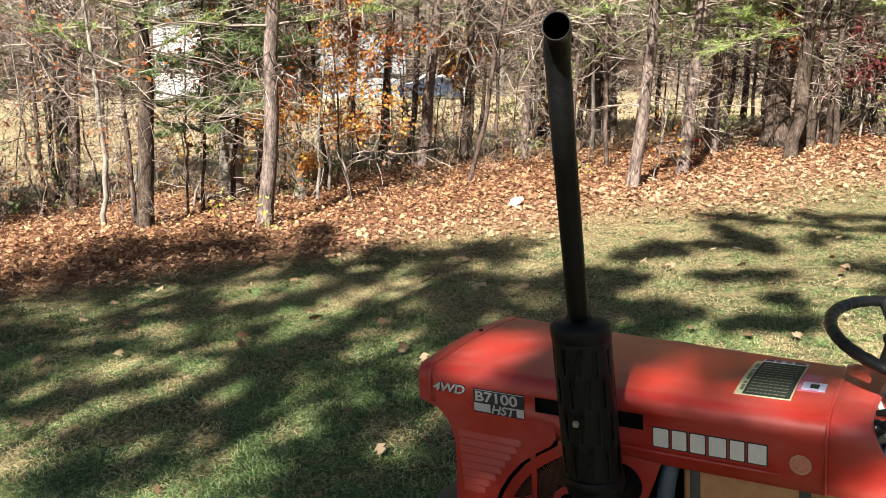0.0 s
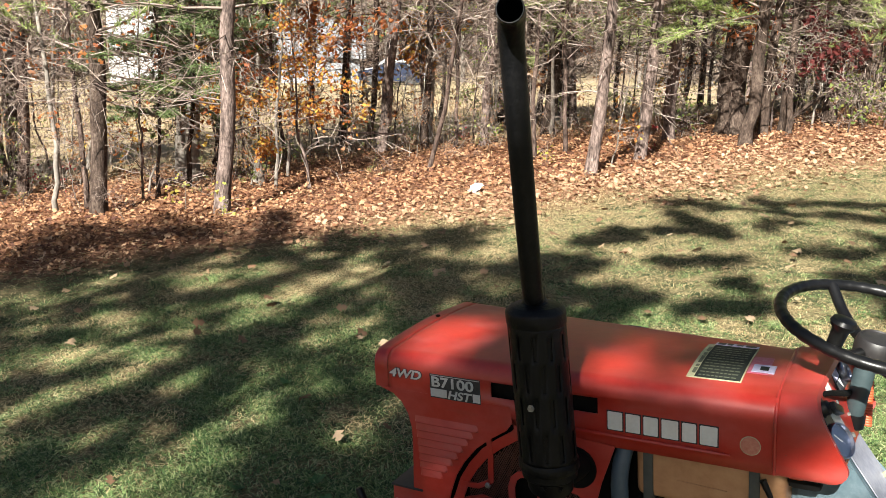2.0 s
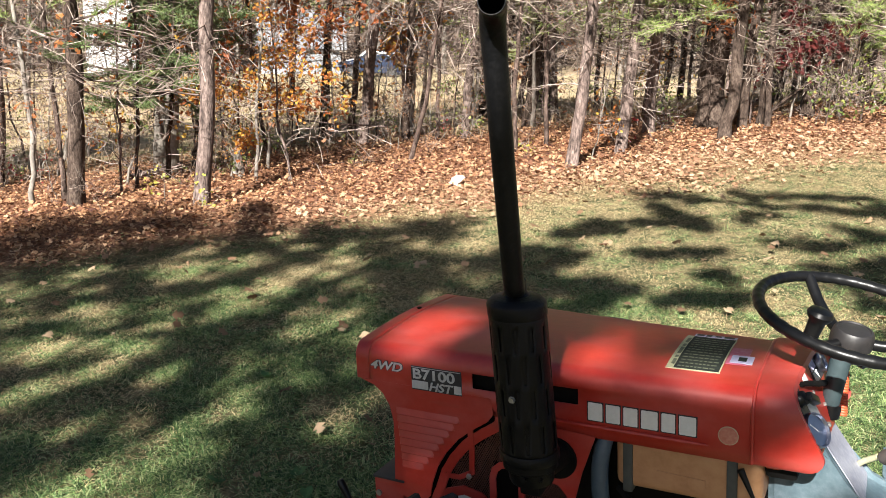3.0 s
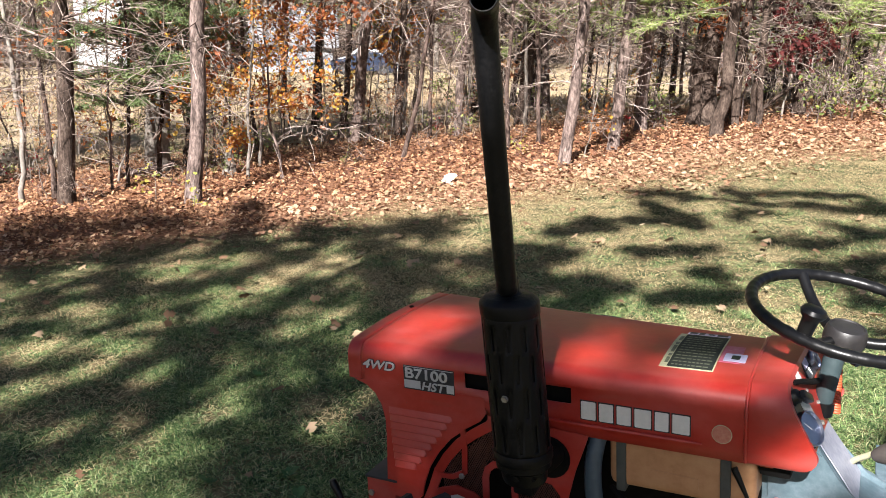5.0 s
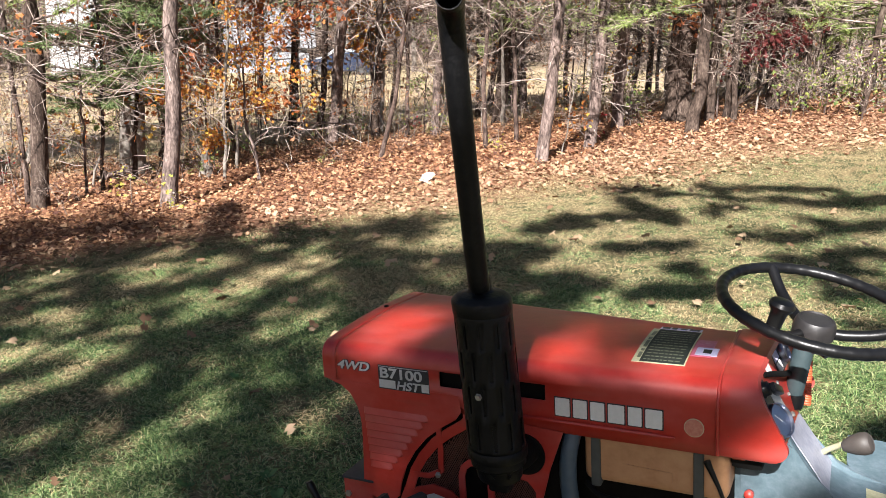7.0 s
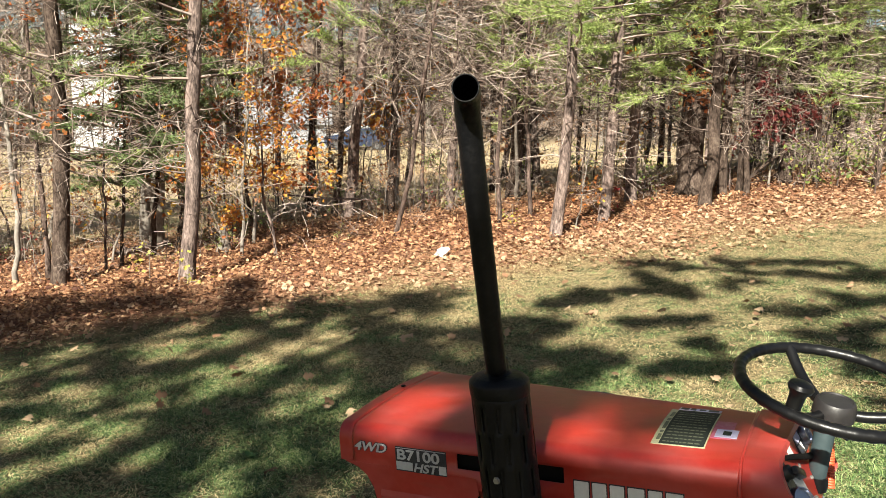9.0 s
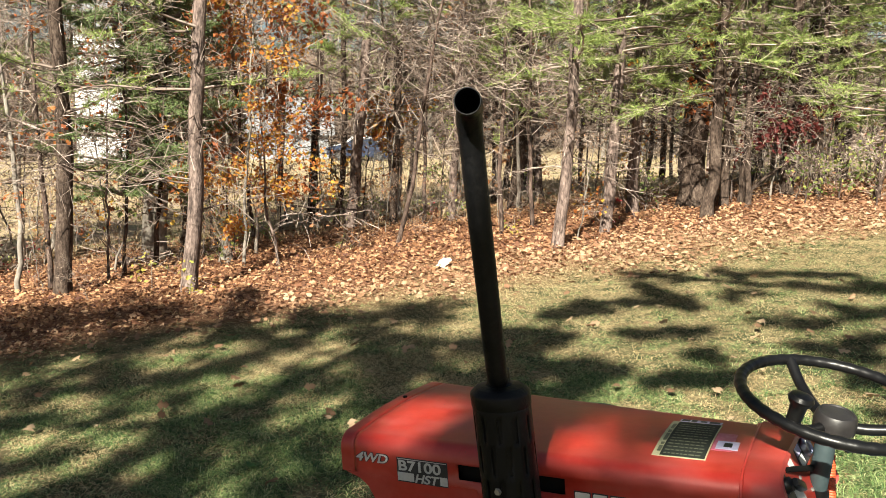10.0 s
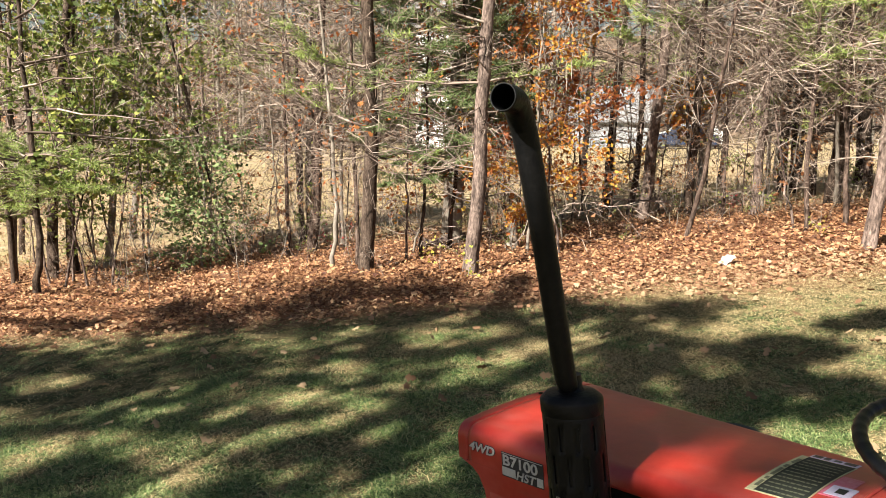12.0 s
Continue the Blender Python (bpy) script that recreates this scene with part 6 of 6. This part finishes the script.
def side_plate(name, x0, x1, z0, z1, y, mat, parent=hood):
    bm = plate(bmesh.new(), [(x0, z0), (x1, z0), (x1, z1), (x0, z1)], y, NEAR_Y + 0.001)
    return part(name, bm, mat, parent, smooth=False)


# drive badge
for dy, grow, mat in ((-0.0012, 0.0012, DECAL_BLACK), (-0.0022, 0, DECAL_GREY)):
    lettering("drive_badge", "4WD", 0.029, side_at(0.143, 0.768, NEAR_Y + dy), mat, hood, 1.28, 0.25, 0.0006, grow)
# model plate
pl = side_plate("model_plate", 0.253, 0.381, 0.731, 0.787, NEAR_Y - 0.0012, DECAL_BLACK)
lettering("model_number", "B7100", 0.0325, side_at(0.256, 0.7585, NEAR_Y - 0.002), DECAL_GREY, pl, 1.31)
for x0, x1, z0, z1 in ((0.255, 0.379, 0.7835, 0.7850), (0.254, 0.296, 0.734, 0.753), (0.362, 0.380, 0.734, 0.753)):
    bm = plate(bmesh.new(), [(x0, z0), (x1, z0), (x1, z1), (x0, z1)], NEAR_Y - 0.0018, NEAR_Y - 0.001)
    part("silver_bar", bm, DECAL_GREY, pl, smooth=False)
lettering("drive_type", "HST", 0.027, side_at(0.297, 0.734, NEAR_Y - 0.0022), DECAL_GREY, pl, 1.2, 0.25)
# maker's mark: six plain pale blocks with dark edging
wd = [0.036, 0.034, 0.034, 0.038, 0.032, 0.038]
x = 0.668
for w in wd:
    side_plate("mark_edging", x - 0.0012, x + w - 0.0028, 0.7232, 0.7658, NEAR_Y - 0.0010, DECAL_BLACK)
    bm = plate(bmesh.new(), [(x + 0.001, 0.7255), (x + w - 0.005, 0.7255), (x + w - 0.005, 0.7635), (x + 0.001, 0.7635)], NEAR_Y - 0.0020, NEAR_Y - 0.0005)
    bmesh.ops.bevel(bm, geom=[e for e in bm.edges if abs(e.verts[0].co.y - e.verts[1].co.y) > 1e-5], offset=0.0015, segments=1, affect="EDGES")
    part("mark_block", bm, DECAL_WHITE, hood, smooth=False)
    x += w + 0.0015
bm = lathe(bmesh.new(), [(0.0185, 0), (0.0185, 0.0012)], side_at(0.941, 0.738, NEAR_Y - 0.0002), 28)
dt = part("round_decal", bm, CREAM, hood, "faded round decal")
bm = lathe(bmesh.new(), [(0.0172, 0), (0.0172, 0.0018)], side_at(0.941, 0.738, NEAR_Y - 0.0002), 28)
part("decal_face", bm, FADED_DOT, dt)


# warning sticker on the hood's top, with unreadable lines
def top_plate(name, x0, x1, y0, y1, lift, mat, parent):
    bm = bmesh.new()
    n = max(1, int((y1 - y0) / 0.02))
    rows = []
    for k in range(n + 1):
        y = y0 + (y1 - y0) * k / n
        pair = []
        for x in (x0, x1):
            n0, f0, top, _ = hood_section(x)
            t = min(1, max(0, (y - n0 - 0.034) / (f0 - n0 - 0.068)))
            z = top - 0.004 + 0.010 * math.sin(math.pi * t)
            pair += [bm.verts.new((x, y, z - 0.001)), bm.verts.new((x, y, z + 0.0008 + lift))]
        rows.append(pair)
    for p, q in zip(rows, rows[1:]):
        for i, j in ((1, 3), (3, 2), (0, 1)):
            bm.faces.new((p[i], p[j], q[j], q[i]))
    bm.faces.new((rows[0][0], rows[0][1], rows[0][3], rows[0][2])), bm.faces.new((rows[-1][0], rows[-1][1], rows[-1][3], rows[-1][2]))
    return part(name, bm, mat, parent, smooth=False)


tagged(hood)
border = top_plate("sticker_border", 0.807, 0.911, 0.055, 0.262, 0.0, CREAM, hood)
top_plate("sticker_face", 0.822, 0.9085, 0.0585, 0.2585, 0.0005, STICKER, border)
word = random.Random(4)
for k in range(12):
    x, y = 0.828, 0.067 + k * 0.0153
    while x < 0.898:
        w = word.uniform(0.004, 0.011)
        top_plate("print_bar", x, min(x + w, 0.902), y, y + 0.004, 0.0009, PRINT, border)
        x += w + 0.0025
for y0, y1 in ((0.075, 0.1), (0.108, 0.118), (0.13, 0.168), (0.176, 0.19), (0.205, 0.235)):
    top_plate("band_print", 0.8135, 0.8205, y0, y1, 0.0009, PRINT, border)
top_plate("small_sticker", 0.820, 0.908, 0.265, 0.286, 0.0, LILAC, hood)
for x0, x1, y0, y1 in ((0.824, 0.840, 0.268, 0.283), (0.844, 0.855, 0.267, 0.284), (0.863, 0.876, 0.27, 0.281), (0.882, 0.903, 0.268, 0.283)):
    top_plate("sticker_band", x0, x1, y0, y1, 0.0006, DECAL_BLACK, hood)
top_plate("pink_sticker", 0.913, 0.951, 0.105, 0.2, 0.0, PINK, hood)
top_plate("pale_sticker", 0.920, 0.962, 0.11, 0.15, 0.0008, LILAC, hood)
top_plate("sticker_print", 0.934, 0.950, 0.12, 0.14, 0.0013, STICKER, hood)

# scrap of paper lying on the leaves
bm = bmesh.new()
PAPER = material("crumpled_paper", [(0.72, 0.72, 0.72), (0.85, 0.85, 0.85)], 0.7, scale=20, fine=100, bump=0.3)
g = [[bm.verts.new((0.15 * i / 6 - 0.075, 0.12 * j / 4, 0.03 * noise.noise((i * 0.7, j * 0.8, 2)))) for j in range(5)] for i in range(7)]
for i in range(6):
    for j in range(4):
        bm.faces.new((g[i][j], g[i + 1][j], g[i + 1][j + 1], g[i][j + 1]))
paper = part("paper_scrap", bm, PAPER, None)
paper.matrix_world = pose(-2.61, 5.46, float(ground_z(-2.61, 5.46)) + 0.03, 40, 0, -30)
paper.modifiers.new("thickness", "SOLIDIFY").thickness = 0.002
tagged(paper, "crumpled white scrap of paper lying on fallen leaves", "litter")


# ---- lawn, leaf litter and dry field: real blades and leaves ----
def in_view(x, y, lo=55, hi=178):
    """Inside the wedge of lawn and wood in front of the path."""
    a = np.degrees(np.arctan2(y + 2.2, x - 1.3))
    return (a > lo) & (a < hi)


def blade_mesh(name, x, y, rng, length, width, lean_from=0.3, z=None, tuft=1, fan=0.0):
    """Bent blades; tuft blades grow from each place and splay outwards."""
    x, y, length = np.repeat(x, tuft), np.repeat(y, tuft), np.repeat(np.broadcast_to(length, np.shape(x)), tuft)
    n = len(x)
    t = rng.uniform(0, 2 * np.pi, n)
    out = np.stack([np.cos(t), np.sin(t), 0 * t], 1)
    away = rng.uniform(0, fan, n)
    x, y = x + out[:, 0] * away, y + out[:, 1] * away
    root = np.stack([x, y, ground_z(x, y) - 0.004 if z is None else z], 1)
    root[:, 2] += np.array([noise.noise((a * 1.1, b * 1.1, 0)) * 0.03 + noise.noise((a * 4, b * 4, 3)) * 0.012 for a, b in zip(x, y)])
    lean = np.clip(np.abs(rng.normal(size=n)) * 0.5 + lean_from, 0, 1.32)
    side = np.stack([-np.sin(t), np.cos(t), 0 * t], 1) * (width * rng.uniform(0.6, 1.3, n))[:, None]
    L = (length * rng.uniform(0.45, 1.35, n))[:, None]
    up = np.array([[0, 0, 1.0]])
    k = lean[:, None]
    mid = root + L * 0.55 * (up * np.clip(1 - 0.45 * k, 0.2, 1) + out * k * 0.5)
    tip = root + L * (up * np.clip(1 - 0.78 * k, 0.08, 1) + out * k * 0.95)
    verts = np.stack([root, mid + side * 1.15, mid - side * 1.15, tip], 1).reshape(-1, 3)
    i = np.arange(n)[:, None] * 4
    faces = np.concatenate([i + [[0, 1, 2]], i + [[2, 1, 3]]], 1).reshape(-1, 3)
    return mesh_from(name, verts, faces)


def patches(x, y):
    """Where the lawn is lush (positive) and where it is matted and dry (negative)."""
    return np.array([0.6 * noise.noise((a * 1.3, b * 1.3, 7)) + 0.7 * noise.noise((a * 4.2, b * 4.2, 17)) + 0.3 * noise.noise((a * 11, b * 11, 27)) for a, b in zip(x, y)])


def lawn():
    rng = np.random.default_rng(21)
    n = 150000
    m = 52000
    x, y = np.append(rng.uniform(-10, 4, n), rng.uniform(-3.6, 2.6, m)), np.append(rng.uniform(-2.5, 9, n), rng.uniform(-0.6, 3, m))
    s, d = beyond(x, y), np.hypot(x - 1.1, y + 1.4)
    keep = in_view(x, y) & (d > 1.9) & (s < 0.7)
    x, y, s, d = x[keep], y[keep], s[keep], d[keep]
    lush = patches(x, y)
    p = np.where(d < 4.6, 1.0, 0.72) * np.clip(0.5 + 1.7 * lush, 0.08, 1) * np.clip((0.3 - s) / 1.4, 0.06, 1) * np.clip(1.1 - 0.7 * (x > -2.2) * np.clip((s + 2.9) / 2.6, 0, 1), 0, 1)
    keep = rng.uniform(size=len(x)) < p
    x, y, lush = x[keep], y[keep], lush[keep]
    me = blade_mesh("grass", x, y, rng, 0.04 + 0.022 * np.clip(lush, -0.4, 0.8), 0.0015, 0.6, None, 8, 0.028)
    tagged(link("grass", me, GRASS), "patchy autumn lawn of green grass tufts", "grass", kind="stuff")


def straw():
    rng = np.random.default_rng(26)
    n, m, k = 320000, 150000, 170000
    x = np.concatenate([rng.uniform(-10, 4, n), rng.uniform(-3.6, 2.6, m), rng.uniform(-3.2, 4, k)])
    y = np.concatenate([rng.uniform(-2.5, 9, n), rng.uniform(-0.6, 3, m), rng.uniform(2.0, 9, k)])
    s = beyond(x, y)
    edge = np.where(x > -3.0, 1.7, 0.9)
    keep = in_view(x, y) & (s < edge) & (np.hypot(x - 1.1, y + 1.4) > 1.9)
    x, y, s, edge = x[keep], y[keep], s[keep], edge[keep]
    lush = patches(x, y)
    dry = np.clip((s + 3.2) / 2.2, 0, 1) * np.clip((x + 3.2) / 1.5, 0, 1)
    p = np.clip(0.5 - 0.9 * lush + 0.75 * dry, 0.15, 1.25) * (0.6 + 0.4 * np.exp(-np.abs(s + 0.5))) * np.clip((edge - s) / 0.8, 0, 1)
    keep = rng.uniform(size=len(x)) < p
    me = blade_mesh("straw_grass", x[keep], y[keep], rng, 0.042, 0.0016, 0.85)
    tagged(link("straw_grass", me, STRAW), "dry matted straw-coloured grass of the lawn", "grass", kind="stuff")


def field_grass():
    rng = np.random.default_rng(22)
    n = 60000
    x, y = rng.uniform(-34, 8, n), rng.uniform(0, 34, n)
    s, d = beyond(x, y), np.hypot(x - 1.1, y + 1.4)
    keep = in_view(x, y) & (s > 4.3) & (d < 36) & (rng.uniform(size=n) < np.clip((s - 3.6) / 2, 0, 1))
    x, y, d = x[keep], y[keep], d[keep]
    me = blade_mesh("field_grass", x, y, rng, 0.16 + 0.05 * rng.uniform(size=len(x)), 0.005 + d * 0.0005)
    tagged(link("field_grass", me, DRY_GRASS), "tawny dry field grass beyond the trees", "grass", kind="stuff")


def litter():
    rng = np.random.default_rng(23)
    n = 380000
    x, y = rng.uniform(-17, 5, n), rng.uniform(-5, 14, n)
    s = beyond(x, y)
    patch = np.array([noise.noise((a * 0.9, b * 0.9, 5)) for a, b in zip(x, y)])
    s2 = s + patch * 0.7
    p = np.clip((s2 + 0.75) / 1.5, 0, 1) ** 1.6 * np.clip((6.6 - s) / 3.0, 0, 1)
    keep = in_view(x, y) & (rng.uniform(size=n) < p)
    x, y = x[keep], y[keep]
    n = len(x)
    z = ground_z(x, y) + np.array([noise.noise((a * 1.1, b * 1.1, 0)) * 0.03 + noise.noise((a * 4, b * 4, 3)) * 0.012 for a, b in zip(x, y)]) + rng.uniform(0.004, 0.055, n)
    size = 0.043 * rng.choice([0.5, 0.75, 1.0, 1.15, 1.35], n)
    near = beyond(x, y) < 3.2
    dry = near & (beyond(x, y) + 0.5 * rng.normal(size=n) < 0.55 + 0.35 * np.clip(x + 4.0, -2, 3))
    for pick, lobed, mat, label in ((near & ~dry, True, LEAF, "thick carpet of fallen brown and tan oak leaves"), (dry, True, PALE_LEAF, "sun-bleached tan oak leaves along the lawn's edge"), (~near, False, LEAF, "fallen brown leaves deeper in the wood")):
        me = leaves("leaf_litter", np.stack([x, y, z], 1)[pick], size[pick], rng, 0.0, lobed, True, 0.55)
        tagged(link("leaf_litter", me, mat), label, "leaves", kind="stuff")


lawn()
straw()
field_grass()
litter()
rng = np.random.default_rng(24)
fallen = [leaves("fallen_leaf", [(0, 0, 0.02)], 0.066, np.random.default_rng(70 + k), 0.0, True, True) for k in range(6)]
for me in fallen:
    me.materials.append(TAN_LEAF)
made = 0
while made < 240:
    x, y = rng.uniform(-6, 2.5), rng.uniform(0, 7)
    s = beyond(x, y)
    if not -4.5 < s < 0 or rng.uniform() > math.exp(s * 0.35) + 0.16 or math.hypot(x - 1, y + 1.4) < 2.2 or (-0.3 < x < 1.6 and -0.3 < y < 0.9):
        continue
    o = new("fallen_leaf", fallen[made % 6])
    o.matrix_world = pose(x, y, float(ground_z(x, y)) + 0.034, rng.normal() * 12, rng.normal() * 12, rng.uniform(0, 360))
    tagged(o, "dry brown leaf fallen on the grass", "leaf", "leaves on the lawn")
    made += 1

# broad-leaved weeds in the grass
WEED = material("weed_leaf", [(0.045, 0.11, 0.035), (0.11, 0.21, 0.07)], 0.5, scale=20, fine=80, bump=0.1, translucent=0.25, spec=0.4)
rng = np.random.default_rng(29)
for x, y in ((-0.86, 0.42), (-0.62, 0.56), (-0.5, 0.46), (-1.3, 1.2)):
    verts, faces = [np.zeros(3)], []
    for a in rng.uniform(0, 6.28) + np.arange(rng.integers(4, 7)) * 2.4:
        size, lift = rng.uniform(0.024, 0.042), rng.uniform(0.4, 1.0)
        out, side = np.array([math.cos(a), math.sin(a), lift]), np.array([-math.sin(a), math.cos(a), 0])
        k = len(verts)
        for u, w, dz in ((0.35, 0.3, 0.02), (0.7, 0.34, 0.01), (1.0, 0.0, -0.12), (0.7, -0.34, 0.01), (0.35, -0.3, 0.02), (0.7, 0, -0.07)):
            verts.append(size * (out * u + side * w + np.array([0, 0, dz])))
        faces += [(0, k, k + 5), (k, k + 1, k + 5), (k + 1, k + 2, k + 5), (k + 2, k + 3, k + 5), (k + 3, k + 4, k + 5), (k + 4, 0, k + 5)]
    weed = link("weed", mesh_from("weed", verts, faces), WEED)
    weed.location = (x, y, float(ground_z(x, y)) + 0.012)
    tagged(weed, "low broad-leaved green weed in the grass", "weed", "weeds in the lawn")
